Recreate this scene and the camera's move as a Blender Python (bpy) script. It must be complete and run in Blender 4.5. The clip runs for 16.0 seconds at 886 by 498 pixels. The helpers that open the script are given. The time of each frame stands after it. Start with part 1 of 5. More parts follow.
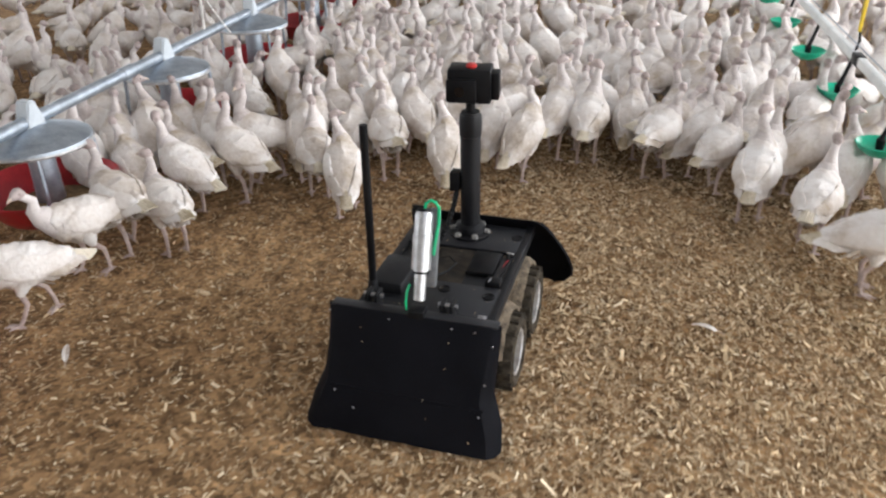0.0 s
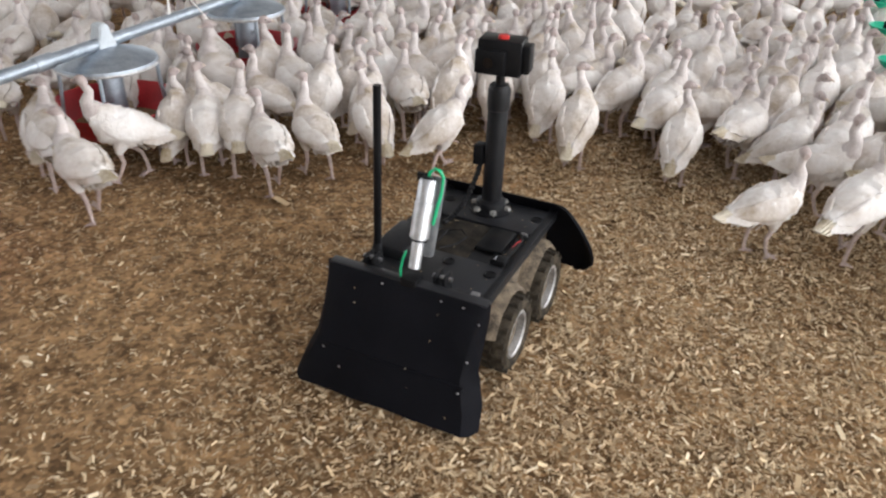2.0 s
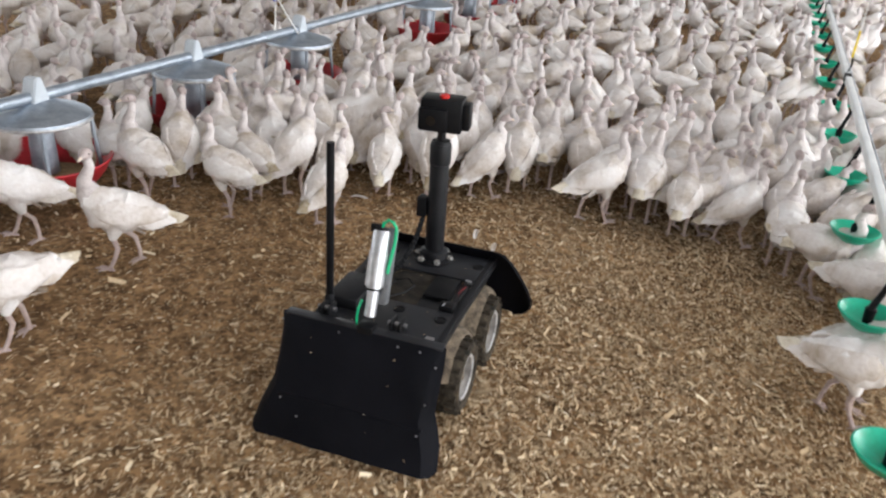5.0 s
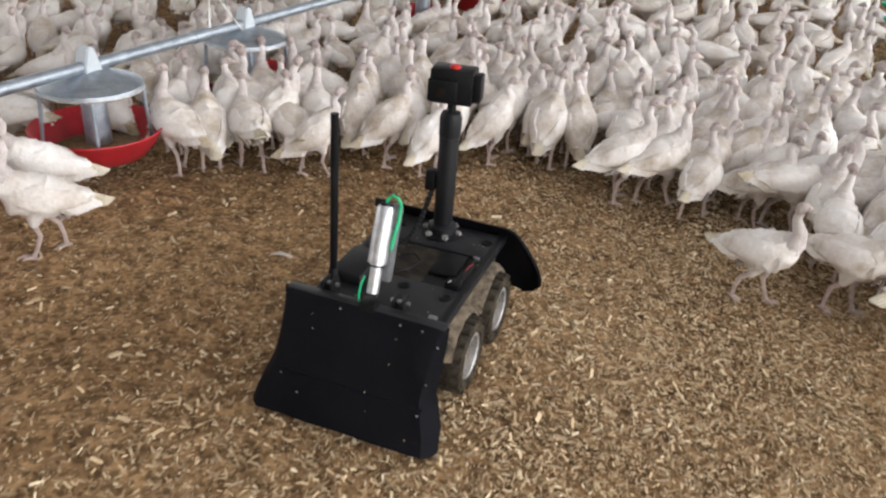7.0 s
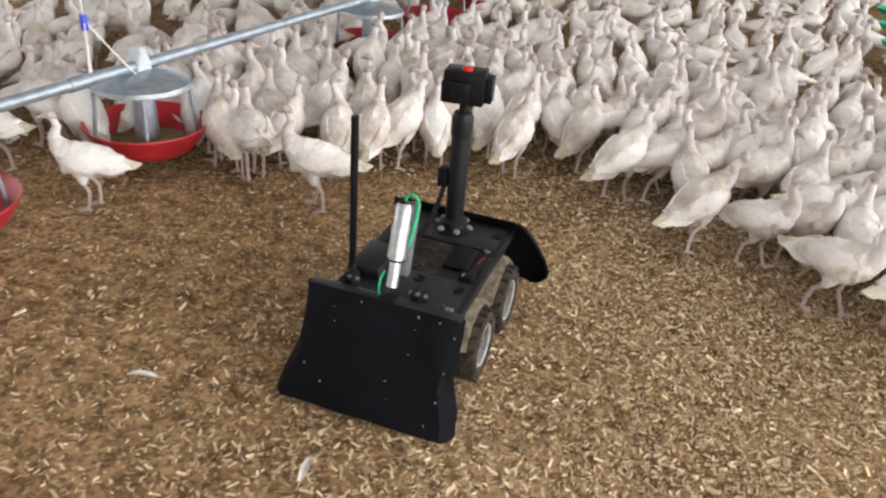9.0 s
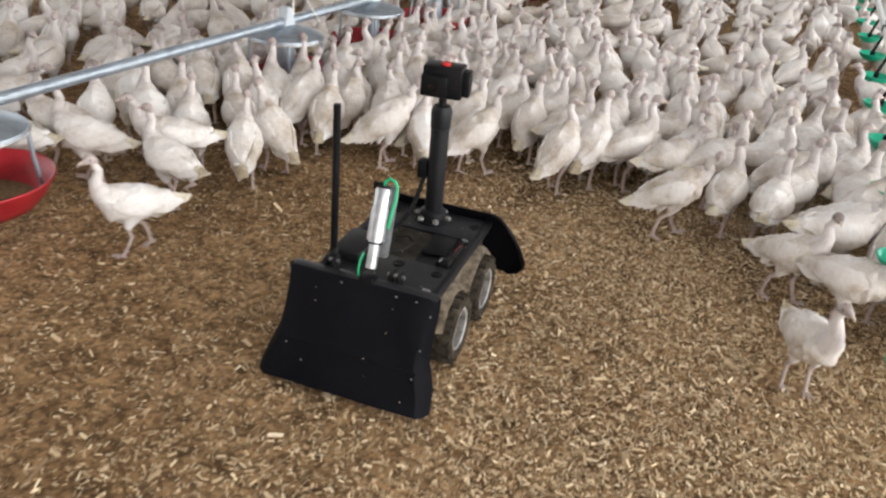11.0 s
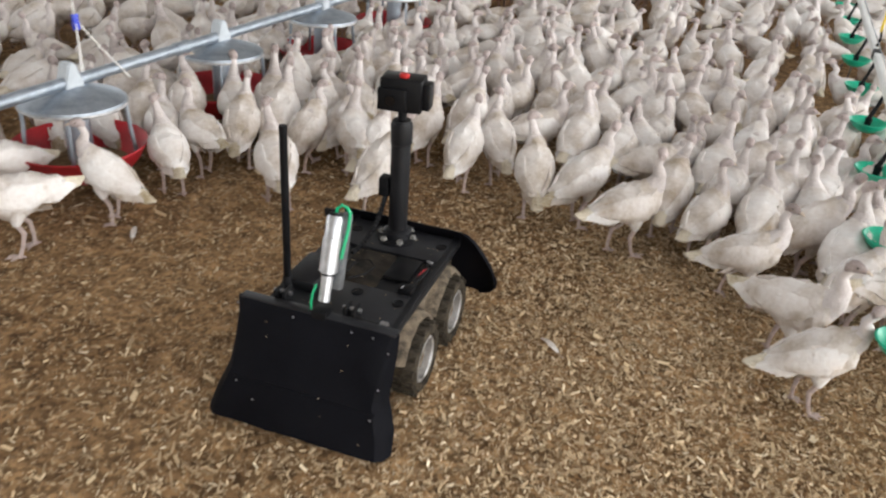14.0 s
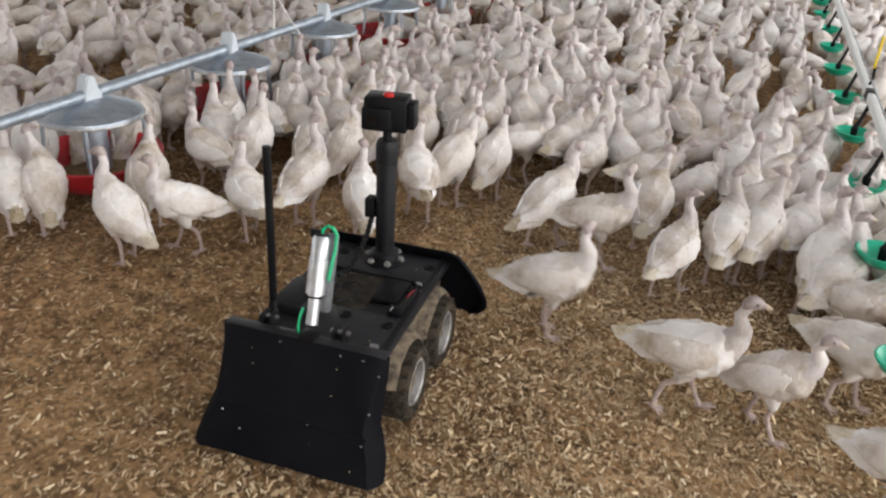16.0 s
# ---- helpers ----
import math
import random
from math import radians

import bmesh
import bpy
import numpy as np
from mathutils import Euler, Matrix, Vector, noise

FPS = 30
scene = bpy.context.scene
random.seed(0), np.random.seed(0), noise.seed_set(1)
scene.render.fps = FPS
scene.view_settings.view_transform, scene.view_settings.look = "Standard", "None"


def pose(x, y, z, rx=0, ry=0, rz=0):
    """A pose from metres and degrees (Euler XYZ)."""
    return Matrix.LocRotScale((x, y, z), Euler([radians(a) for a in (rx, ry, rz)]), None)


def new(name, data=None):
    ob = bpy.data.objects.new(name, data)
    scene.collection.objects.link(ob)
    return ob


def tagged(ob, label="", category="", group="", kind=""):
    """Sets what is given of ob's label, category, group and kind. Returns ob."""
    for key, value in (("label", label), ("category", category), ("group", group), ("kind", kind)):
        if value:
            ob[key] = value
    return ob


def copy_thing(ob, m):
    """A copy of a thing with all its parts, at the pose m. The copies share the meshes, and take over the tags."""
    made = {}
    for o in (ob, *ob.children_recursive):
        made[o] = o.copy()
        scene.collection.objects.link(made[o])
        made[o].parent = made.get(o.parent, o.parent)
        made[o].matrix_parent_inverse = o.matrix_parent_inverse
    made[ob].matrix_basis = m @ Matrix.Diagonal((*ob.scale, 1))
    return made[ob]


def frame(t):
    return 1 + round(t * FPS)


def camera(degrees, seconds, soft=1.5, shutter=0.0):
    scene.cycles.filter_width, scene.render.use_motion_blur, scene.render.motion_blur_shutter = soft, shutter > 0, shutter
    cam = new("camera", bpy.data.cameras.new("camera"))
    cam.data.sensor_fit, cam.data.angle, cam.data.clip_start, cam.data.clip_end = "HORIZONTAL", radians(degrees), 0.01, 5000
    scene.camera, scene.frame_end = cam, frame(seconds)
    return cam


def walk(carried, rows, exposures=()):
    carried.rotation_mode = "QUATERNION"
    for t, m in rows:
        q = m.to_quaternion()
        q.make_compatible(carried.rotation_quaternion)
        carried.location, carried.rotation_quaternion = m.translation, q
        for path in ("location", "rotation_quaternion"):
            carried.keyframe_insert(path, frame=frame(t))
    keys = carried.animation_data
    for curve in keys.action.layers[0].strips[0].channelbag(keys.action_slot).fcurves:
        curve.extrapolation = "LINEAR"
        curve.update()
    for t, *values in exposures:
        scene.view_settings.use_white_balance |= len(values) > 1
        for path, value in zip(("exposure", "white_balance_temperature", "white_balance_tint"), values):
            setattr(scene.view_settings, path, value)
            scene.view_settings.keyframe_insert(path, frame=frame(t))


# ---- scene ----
cam = camera(59.53, 16.0, 2.3, 0.5)
PATH = [
    (0, 0.416, -1.814, 1.387, 60.97, 0.88, 12.84),
    (0.5, 0.513, -1.570, 1.369, 60.85, -0.29, 15.73),
    (1, 0.647, -1.352, 1.367, 60.09, -1.41, 19.03),
    (1.5, 0.730, -1.112, 1.357, 59.56, -1.38, 22.07),
    (2, 0.765, -0.913, 1.369, 58.95, -1.39, 23.23),
    (2.5, 0.803, -0.784, 1.369, 58.38, -1.75, 22.06),
    (3, 0.895, -0.606, 1.393, 59.42, -2.32, 22.93),
    (3.5, 0.957, -0.448, 1.419, 60.00, -2.36, 23.40),
    (4, 0.965, -0.209, 1.414, 60.86, -2.12, 24.33),
    (4.5, 0.937, -0.035, 1.386, 62.37, -2.57, 24.17),
    (5, 0.909, 0.191, 1.389, 63.45, -4.54, 23.74),
    (7.5, 0.813, 1.360, 1.400, 60.39, -3.71, 27.45),
    (8, 0.764, 1.542, 1.406, 61.16, -3.04, 26.08),
    (8.5, 0.758, 1.683, 1.414, 60.92, -2.92, 25.31),
    (9, 0.794, 1.827, 1.422, 60.83, -3.89, 26.55),
    (11.5, 0.823, 2.723, 1.417, 61.44, -4.81, 25.84),
    (12, 0.821, 2.939, 1.418, 61.36, -3.61, 25.49),
    (12.5, 0.773, 3.152, 1.426, 61.59, -2.95, 24.03),
    (13, 0.759, 3.357, 1.413, 61.57, -3.90, 24.78),
    (13.5, 0.806, 3.587, 1.423, 61.07, -4.72, 25.59),
    (14, 0.778, 3.811, 1.429, 60.93, -3.88, 24.27),
    (14.5, 0.733, 3.983, 1.436, 61.39, -3.10, 22.11),
    (15, 0.727, 4.169, 1.423, 61.76, -3.15, 21.90),
    (15.5, 0.755, 4.382, 1.430, 61.71, -3.51, 22.86),
    (16, 0.731, 4.550, 1.432, 61.88, -3.25, 22.70),
]
EXPOSURES = [(0.0, -0.51, 6150, 10), (3.0, -0.55, 6180, 10), (5.0, -0.62, 6120, 10), (8.0, -0.5, 6330, 10), (8.5, -0.43, 6330, 9), (12.5, -0.6, 6330, 9), (14.5, -0.62, 6350, 9), (16.0, -0.72, 6340, 10)]
walk(cam, [(t, pose(*row)) for t, *row in PATH], EXPOSURES)
ROBOT_PATH = [
    (0, 0.000, 0.000, 0.000, -0.12, -0.08, -3.88),
    (0.5, 0.023, 0.193, 0.000, 0.11, -0.42, -4.72),
    (1, 0.050, 0.392, 0.000, -0.34, -0.01, -5.41),
    (1.5, 0.080, 0.589, 0.000, 0.22, 0.08, -4.07),
    (2, 0.101, 0.794, 0.000, -0.54, 0.38, -2.51),
    (2.5, 0.118, 0.990, 0.000, -0.86, 0.03, -0.73),
    (3, 0.130, 1.183, 0.000, -0.76, -0.05, 0.55),
    (3.5, 0.139, 1.374, 0.000, 0.10, 0.13, 2.63),
    (4, 0.135, 1.558, 0.000, 0.86, 0.24, 3.59),
    (4.5, 0.129, 1.757, 0.000, -0.57, -0.36, 4.26),
    (5, 0.121, 1.946, 0.000, 0.05, -0.94, 4.73),
    (7.5, -0.028, 3.011, 0.000, -0.36, 0.15, 6.25),
    (8, -0.038, 3.205, 0.000, 0.61, 0.12, 6.23),
    (8.5, -0.048, 3.402, 0.000, 0.21, -0.36, 6.19),
    (9, -0.061, 3.597, 0.000, 0.75, 0.44, 6.28),
    (11.5, -0.106, 4.559, 0.000, -0.34, -0.16, 5.84),
    (12, -0.109, 4.747, 0.000, 0.71, 0.09, 5.64),
    (12.5, -0.114, 4.928, 0.000, 0.95, 0.58, 5.75),
    (13, -0.124, 5.117, 0.000, -0.37, 0.11, 5.55),
    (13.5, -0.129, 5.299, 0.000, -0.04, -0.19, 5.30),
    (14, -0.131, 5.480, 0.000, 0.47, 0.14, 5.18),
    (14.5, -0.134, 5.658, 0.000, 0.06, 0.35, 4.96),
    (15, -0.140, 5.833, 0.000, -0.42, 0.30, 4.86),
    (15.5, -0.144, 6.006, 0.000, 0.00, -0.00, 4.96),
    (16, -0.149, 6.177, 0.000, -0.68, -0.39, 5.17),
]
GUIDED = []


def guided(*rows):
    """One bird at the flock's edge: rows of seconds, metres right of and ahead of the robot, and its heading."""
    GUIDED.append(rows)


guided((0, -1.32, -0.10, 130), (1.5, -1.33, -0.24, 94), (2.5, -2.05, -0.64, 94))
guided((0, -1.33, 0.21, 126), (1.5, -1.56, 0.01, 52), (2.5, -1.25, 0.09, 46), (3, -1.28, -0.10, 51), (3.5, -1.30, -0.29, 54), (4, -2.05, -0.43, 76), (5, -1.07, -0.44, 140), (7.5, -2.05, -1.29, 140))
guided((0, -1.29, 0.38, 78), (1.5, -1.60, 0.24, 49), (2.5, -1.73, 0.10, 92), (3, -1.52, -0.07, 138), (3.5, -2.05, -0.32, 138))
guided((0, -1.11, 0.39, 35), (1.5, -0.95, 0.57, 35), (2.5, -0.96, 0.44, 37), (3, -1.12, 0.25, 43), (3.5, -1.10, 0.03, 46), (4, -1.16, -0.09, 50), (5, -2.05, -0.49, 50))
guided((0, -1.21, 0.70, 73), (1.5, -1.24, 0.58, 40), (2.5, -1.31, 0.52, 41), (3, -2.05, 0.49, 41), (3.5, -1.33, 0.66, 41), (4, -1.27, 0.65, 41), (5, -2.05, 0.25, 41))
guided((0, -1.06, 0.88, 69), (1.5, -1.22, 0.80, 37), (2.5, -1.08, 0.38, 39), (3, -1.06, 0.40, 40), (3.5, -1.19, 0.35, 43), (4, -1.15, 0.12, 86), (5, -1.15, 0.08, 132), (7.5, -1.31, -0.21, 141), (8, -2.05, -0.46, 141))
guided((0, -1.04, 1.07, 67), (1.5, -1.04, 1.23, 30), (2.5, -2.05, 0.81, 54), (3.5, -1.12, 0.59, 79), (4, -1.37, 0.49, 44), (5, -1.48, 0.56, 44), (7.5, -1.45, 0.54, 46), (8, -1.98, 0.55, 87), (9, -2.1, 0.42, 52), (12, -1.64, 0.20, 92), (12.5, -1.55, 0.31, 89), (13, -2.05, 0.17, 102), (14, -1.57, 0.15, 139), (14.5, -2.05, -0.10, 139))
guided((0, -0.77, 0.96, 23), (1.5, -0.82, 0.66, 72), (2.5, -0.92, 0.71, 33), (3, -1.04, 0.74, 35), (3.5, -0.96, 0.75, 35), (4, -1.05, 0.74, 37), (5, -1.13, 0.65, 79), (7.5, -2.05, -0.20, 79))
guided((0, -0.60, 0.82, 21), (1.5, -0.67, 0.89, 67), (2.5, -0.79, 0.91, 29), (3, -0.83, 0.78, 32), (3.5, -0.85, 0.81, 32), (4, -0.84, 0.65, 35), (5, -2.05, 0.37, 35))
guided((0, -0.53, 1.20, 17), (1.5, -0.69, 1.20, 25), (2.5, -0.75, 1.23, 26), (3, -0.73, 1.06, 28), (3.5, -0.78, 1.08, 29), (4, -0.98, 1.10, 32), (5, -1.31, 1.14, 36), (7.5, -1.18, 0.71, 41), (8, -1.2, 0.78, 40), (9, -1.16, 0.66, 40), (12, -1.34, 0.32, 132), (12.5, -1.28, 0.15, 133), (13, -1.23, 0.10, 134), (14, -1.31, -0.07, 139), (14.5, -1.29, 0.02, 137), (15, -1.10, -0.08, 136), (16, -2.05, -0.48, 136))
guided((0, -0.47, 1.47, 15))
guided((0, -0.25, 1.09, 13), (1.5, -0.32, 1.19, 19), (2.5, -0.47, 1.65, 22), (3.5, -0.61, 1.31, 24), (4, -0.93, 1.31, 30), (5, -0.95, 1.42, 29), (7.5, -1.03, 1.35, -8), (8, -1.09, 1.21, 33), (9, -0.91, 0.93, 33), (12, -1.10, 0.69, 79), (12.5, -1.23, 0.58, 82), (13, -1.30, 0.60, 83), (14, -2.05, 0.36, 85), (14.5, -1.28, 0.41, 86), (15, -1.32, 0.48, 85), (16, -1.46, 0.35, 50))
guided((0, 0.04, 1.31, -33), (1.5, 0.04, 1.26, -28), (2.5, 0.01, 1.20, 13), (3, 0.00, 1.35, 14), (3.5, 0.01, 1.34, 14), (4, -0.00, 1.50, 14), (5, 0.10, 1.71, 11), (7.5, -0.06, 1.63, 15), (8, -0.09, 1.81, 14), (9, -0.01, 1.60, -26), (12, 0.09, 1.23, -24), (12.5, 0.07, 1.15, -24), (13, 0.15, 1.14, -26), (14, 0.13, 1.17, 15), (14.5, 0.15, 1.02, -25), (15, 0.16, 0.88, -64), (16, 0.16, 1.92, -64))
guided((0, 0.15, 1.58, 4), (1.5, 0.06, 1.68, 10), (2.5, 0.15, 1.65, -31), (3, 0.05, 1.75, 11), (3.5, 0.13, 1.60, 11), (4, 0.16, 1.43, -28), (5, 0.23, 1.45, -30), (7.5, 0.23, 1.40, -29), (8, 0.22, 1.55, -30), (9, 0.38, 1.47, -32), (12, 0.30, 1.57, -29), (12.5, 0.36, 1.63, -31), (13, 0.32, 1.92, -20), (14, 0.19, 1.61, 12), (14.5, 0.27, 1.34, 11), (15, 0.27, 1.92, 11))
guided((0, 0.30, 1.53, 2), (1.5, 0.29, 1.49, -34), (2.5, 0.35, 1.55, 6), (3, 0.30, 1.59, 8), (3.5, 0.37, 1.57, 8), (4, 0.41, 1.50, 7), (5, 0.41, 1.58, 7), (7.5, 0.37, 1.44, -31), (8, 0.67, 1.42, -38), (9, 0.78, 1.54, -39), (12, 0.68, 1.63, -36), (13, 0.81, 1.66, 1), (14, 0.79, 1.56, 2), (14.5, 0.93, 1.39, -81), (16, 1.04, 1.18, -3))
guided((0, 0.48, 1.64, -1), (1.5, 0.44, 1.35, 4), (2.5, 0.43, 1.18, 5), (3, 0.47, 1.09, 6), (3.5, 0.56, 1.28, 5), (4, 0.80, 1.19, -39), (5, 1.95, 0.94, -39))
guided((0, 0.60, 1.41, -3), (1.5, 0.62, 1.50, 0), (2.5, 0.66, 1.42, 0), (3, 0.66, 1.39, -38), (3.5, 0.71, 1.27, -38), (4, 0.65, 1.23, -37), (5, 0.71, 1.70, -37))
guided((0, 0.76, 1.81, -5), (1.5, 1.21, 1.89, -89), (3.5, 1.13, 1.73, -85), (4, 1.20, 1.54, -46), (5, 1.13, 1.26, -87), (7.5, 1.14, 0.95, -87), (8, 1.95, 0.83, -86), (9, 1.12, 0.87, -86), (12, 1.32, 0.74, -89), (12.5, 1.35, 0.72, -90), (13, 1.12, 0.66, -86), (14, 1.15, 0.60, -86), (14.5, 1.31, 0.74, -10), (15, 1.95, 0.58, -32), (16, 1.35, 0.52, -92))
guided((0, 0.84, 1.33, -8), (1.5, 0.89, 1.26, -45), (2.5, 0.99, 1.22, -86), (3, 1.05, 1.17, -86), (3.5, 1.09, 1.13, -5), (5, 1.28, 1.05, -90), (7.5, 0.81, 0.86, -79), (9, 0.85, 1.09, -80), (12, 1.95, 0.41, -80))
guided((0, 0.95, 1.06, -10), (1.5, 0.96, 0.99, -7), (2.5, 1.16, 0.86, -50), (3, 1.14, 0.71, -89), (3.5, 1.13, 0.83, -87), (4, 1.07, 0.84, -85))
guided((0, 1.22, 1.50, -54), (1.5, 1.14, 1.33, -89))
guided((0, 1.13, 0.87, -15), (1.5, 1.06, 0.64, -90), (2.5, 1.95, 0.55, -90), (3.5, 1.95, 0.54, -89), (4, 1.23, 0.67, -89), (5, 1.22, 0.44, -91), (7.5, 1.95, -0.41, -91))
guided((0, 1.26, 0.60, -99), (1.5, 1.95, 0.05, -99))
guided((0, -1.45, 0.71, 76), (1.5, -1.51, 0.69, 42), (2.5, -1.39, 0.41, 43), (3, -1.42, 0.39, 45), (3.5, -1.40, 0.17, 48), (5, -2.05, -0.38, 48))
guided((0, -1.73, 1.01, 122), (1.5, -1.56, 0.47, 130), (2.5, -1.52, 0.29, 132), (3, -1.55, 0.39, 47), (3.5, -1.61, 0.18, 50), (4, -1.56, 0.12, 52), (5, -1.61, 0.07, 138), (7.5, -1.50, -0.01, 140), (8, -2.05, -0.26, 140))
guided((0, -1.34, 1.12, 31))
guided((0, -0.73, 1.58, 19))
guided((0, -0.11, 1.42, 9), (1.5, -0.18, 1.45, 15), (2.5, -0.15, 1.42, 15), (3, -0.18, 1.36, -23), (3.5, -0.16, 1.27, -22), (4, -0.13, 1.35, -23), (5, -0.29, 1.42, -21), (7.5, -0.40, 1.47, -18), (8, -0.41, 1.58, -19), (9, -0.45, 1.50, 22), (12, -0.96, 1.29, 31), (14, -0.98, 1.34, 32), (14.5, -0.99, 1.15, 33), (15, -1.10, 1.04, 36), (16, -2.05, 0.64, 36))
guided((0, 0.56, 2.32, -2), (2.5, 1.08, 2.25, -46), (3, 0.88, 2.04, -2), (4, 0.96, 1.89, -2), (5, 1.01, 1.92, -84), (7.5, 0.97, 1.63, -82), (8, 1.10, 1.63, -85), (9, 1.20, 1.56, -86), (12, 1.26, 1.12, -87), (13, 1.34, 1.01, -89), (14, 1.30, 1.04, -8), (15, 1.37, 1.17, -10), (16, 1.26, 1.06, -8))
guided((0, -0.47, 1.65, 14), (1.5, -0.44, 1.00, 22), (2.5, -0.47, 0.90, -17), (3, -0.48, 0.98, 24), (3.5, -0.56, 0.94, 27), (4, -0.62, 0.99, 28), (5, -0.74, 0.78, 31), (7.5, -0.96, 0.87, -4), (8, -1.10, 0.94, 36), (9, -1.13, 0.85, 37), (12, -1.04, 0.46, 81), (12.5, -1.17, 0.34, 84), (13, -1.26, 0.33, 131), (14, -1.28, 0.28, 133), (14.5, -2.05, 0.17, 111), (15, -1.29, 0.26, 88), (16, -2.05, -0.14, 88))
guided((0, 0.76, 1.66, -27), (1.5, 0.73, 0.93, -42), (2.5, 0.84, 0.71, -43), (3, 0.89, 0.58, -83), (3.5, 1.03, 0.32, -86), (4, 1.21, 0.09, -92), (5, 1.95, -0.31, -92))
guided((2.5, 0.84, 1.55, -3), (3, 0.96, 1.58, -83), (3.5, 0.82, 1.68, -0), (5, 0.63, 1.58, -37), (7.5, 0.78, 1.49, -39), (8, 0.90, 1.44, -42), (9, 0.99, 1.18, -83), (12, 1.11, 0.79, -84), (12.5, 1.06, 0.87, -84), (13, 0.98, 0.93, -42), (14, 0.99, 0.90, -42), (14.5, 1.17, 0.78, -87), (15, 1.05, 0.82, -4), (16, 1.37, 0.84, -91))
guided((2.5, -0.38, 1.92, 9), (7.5, -0.26, 1.92, 18), (9, -0.25, 1.34, 19), (12, -0.34, 1.25, -17), (12.5, -0.38, 1.34, 22), (13, -0.41, 1.67, 23), (14, -0.48, 1.41, 24))
guided((3, 0.73, 1.87, 1), (4, 0.52, 1.80, 5))
guided((3, -0.71, 1.52, 14), (7.5, -0.61, 1.58, 28), (8, -0.61, 0.92, 29), (9, -0.72, 1.15, 28), (12, -0.69, 1.10, -11), (12.5, -0.72, 1.04, -10), (13, -0.68, 1.03, 29), (14, -0.40, 0.85, 28), (14.5, -0.37, 1.12, 24), (15, -0.35, 1.25, 23), (16, -0.21, 1.26, 21))
guided((3.5, -1.66, 0.62, 45), (5, -1.67, 0.55, 47), (7.5, -2.05, 0.27, 88), (8, -1.98, 0.2, 91), (9, -2.05, 0.1, 95), (12, -1.68, 0.03, 95))
guided((3.5, -0.40, 1.57, 20), (4, -0.44, 1.59, 21), (5, -0.64, 1.44, 24), (7.5, -0.53, 1.11, -14), (8, -0.62, 1.14, 27), (9, -0.60, 1.25, 26), (12, -0.51, 1.14, 26), (12.5, -0.57, 1.14, -13), (13, -0.54, 1.12, -14), (14, -0.58, 1.10, -12), (14.5, -0.49, 1.05, 26), (15, -0.45, 0.97, 27), (16, -0.39, 0.79, 28))
guided((3.5, 0.73, 1.68, -17), (7.5, 0.64, 1.74, -32), (9, 0.62, 1.10, -35), (12, 0.60, 1.19, -74), (12.5, 0.73, 1.09, -77), (13, 0.64, 1.40, 4), (14, 0.66, 1.28, 5), (14.5, 0.67, 1.72, 4), (15, 0.68, 1.34, 3), (16, 0.63, 1.28, 5))
guided((3.5, -2.05, 0.79, 66), (7.5, -2.05, 0.06, 101), (10.5, -0.94, 0.13, 120), (11.3, -1.04, -0.22, 150), (11.7, -1.12, -0.42, 120), (12.3, -1.57, -0.72, 120))
guided((5, -1.63, 0.95, 42), (7.5, -1.62, 0.89, 44), (9, -1.62, 0.95, 42), (12, -1.19, 1.02, 37), (12.5, -1.26, 0.96, 78), (13, -1.22, 0.70, 81), (14, -1.21, 0.56, 44), (14.5, -1.16, 0.67, 126), (15, -1.01, 0.59, 80), (16, -0.92, 0.40, 127))
guided((5, -0.24, 1.85, 16), (7.5, -0.23, 1.64, -22), (8, -0.19, 1.55, -23), (9, -0.16, 1.67, 16), (12, -0.18, 1.55, -22), (12.5, -0.14, 1.62, -23), (13, -0.12, 1.60, 17), (14, -0.12, 1.41, 18), (14.5, -0.12, 1.92, 18))
guided((5, 0.74, 2.26, 1), (7.5, 0.62, 2.24, -37), (8, 0.41, 2.30, 6))
guided((5, -0.20, 2.28, 14))
guided((5, -1.3, 1.3, 40), (8, -0.95, 0.95, 60), (8.5, -0.9, 0.8, 90), (9, -0.78, 0.57, 120), (12.5, -2.05, -0.03, 120))
guided((5, 1.95, 1.24, -34), (12, 1.95, 0.74, -66), (14, 1.95, 0.64, -72), (15, 0.63, 0.74, -74), (15.5, 0.20, 0.69, -72), (16, 0.45, 0.50, -69))
guided((7.5, -1.37, 1.19, -2), (8, -1.35, 0.98, 39), (9, -1.38, 0.75, 42), (12, -1.34, 0.51, 44), (12.5, -1.45, 0.52, 46), (13, -1.69, 0.70, 131), (14.5, -1.62, 0.62, 47), (16, -1.57, 0.23, 53))
guided((7.5, -0.75, 1.11, -10), (8, -0.87, 1.14, 31), (9, -0.79, 1.02, 31), (12, -1.07, 1.10, 35), (12.5, -1.01, 0.99, 34), (13, -1.05, 1.03, 35), (14, -1.15, 0.95, 38), (15, -1.43, 0.85, 42), (16, -1.39, 0.56, 46))
guided((7.5, 0.54, 1.39, -34), (8, 0.47, 1.42, -34), (9, 0.53, 1.36, 6), (12, 0.88, 1.34, -39), (12.5, 0.92, 1.15, -41), (13, 0.84, 0.99, -39), (14, 0.82, 1.15, -38), (14.5, 0.77, 1.13, -78), (15, 0.89, 1.06, -80), (16, 0.77, 0.93, -37))
guided((7.5, 1.10, 1.47, -85), (8, 1.18, 1.39, -87))
guided((7.5, -0.32, 1.92, -10), (12, -0.22, 1.92, -20), (12.5, -0.22, 1.31, -20), (13, -0.28, 1.40, 20), (14, -0.22, 1.26, 21), (14.5, -0.15, 1.32, 19), (15, -0.04, 1.27, 17), (16, -0.08, 1.41, 18))
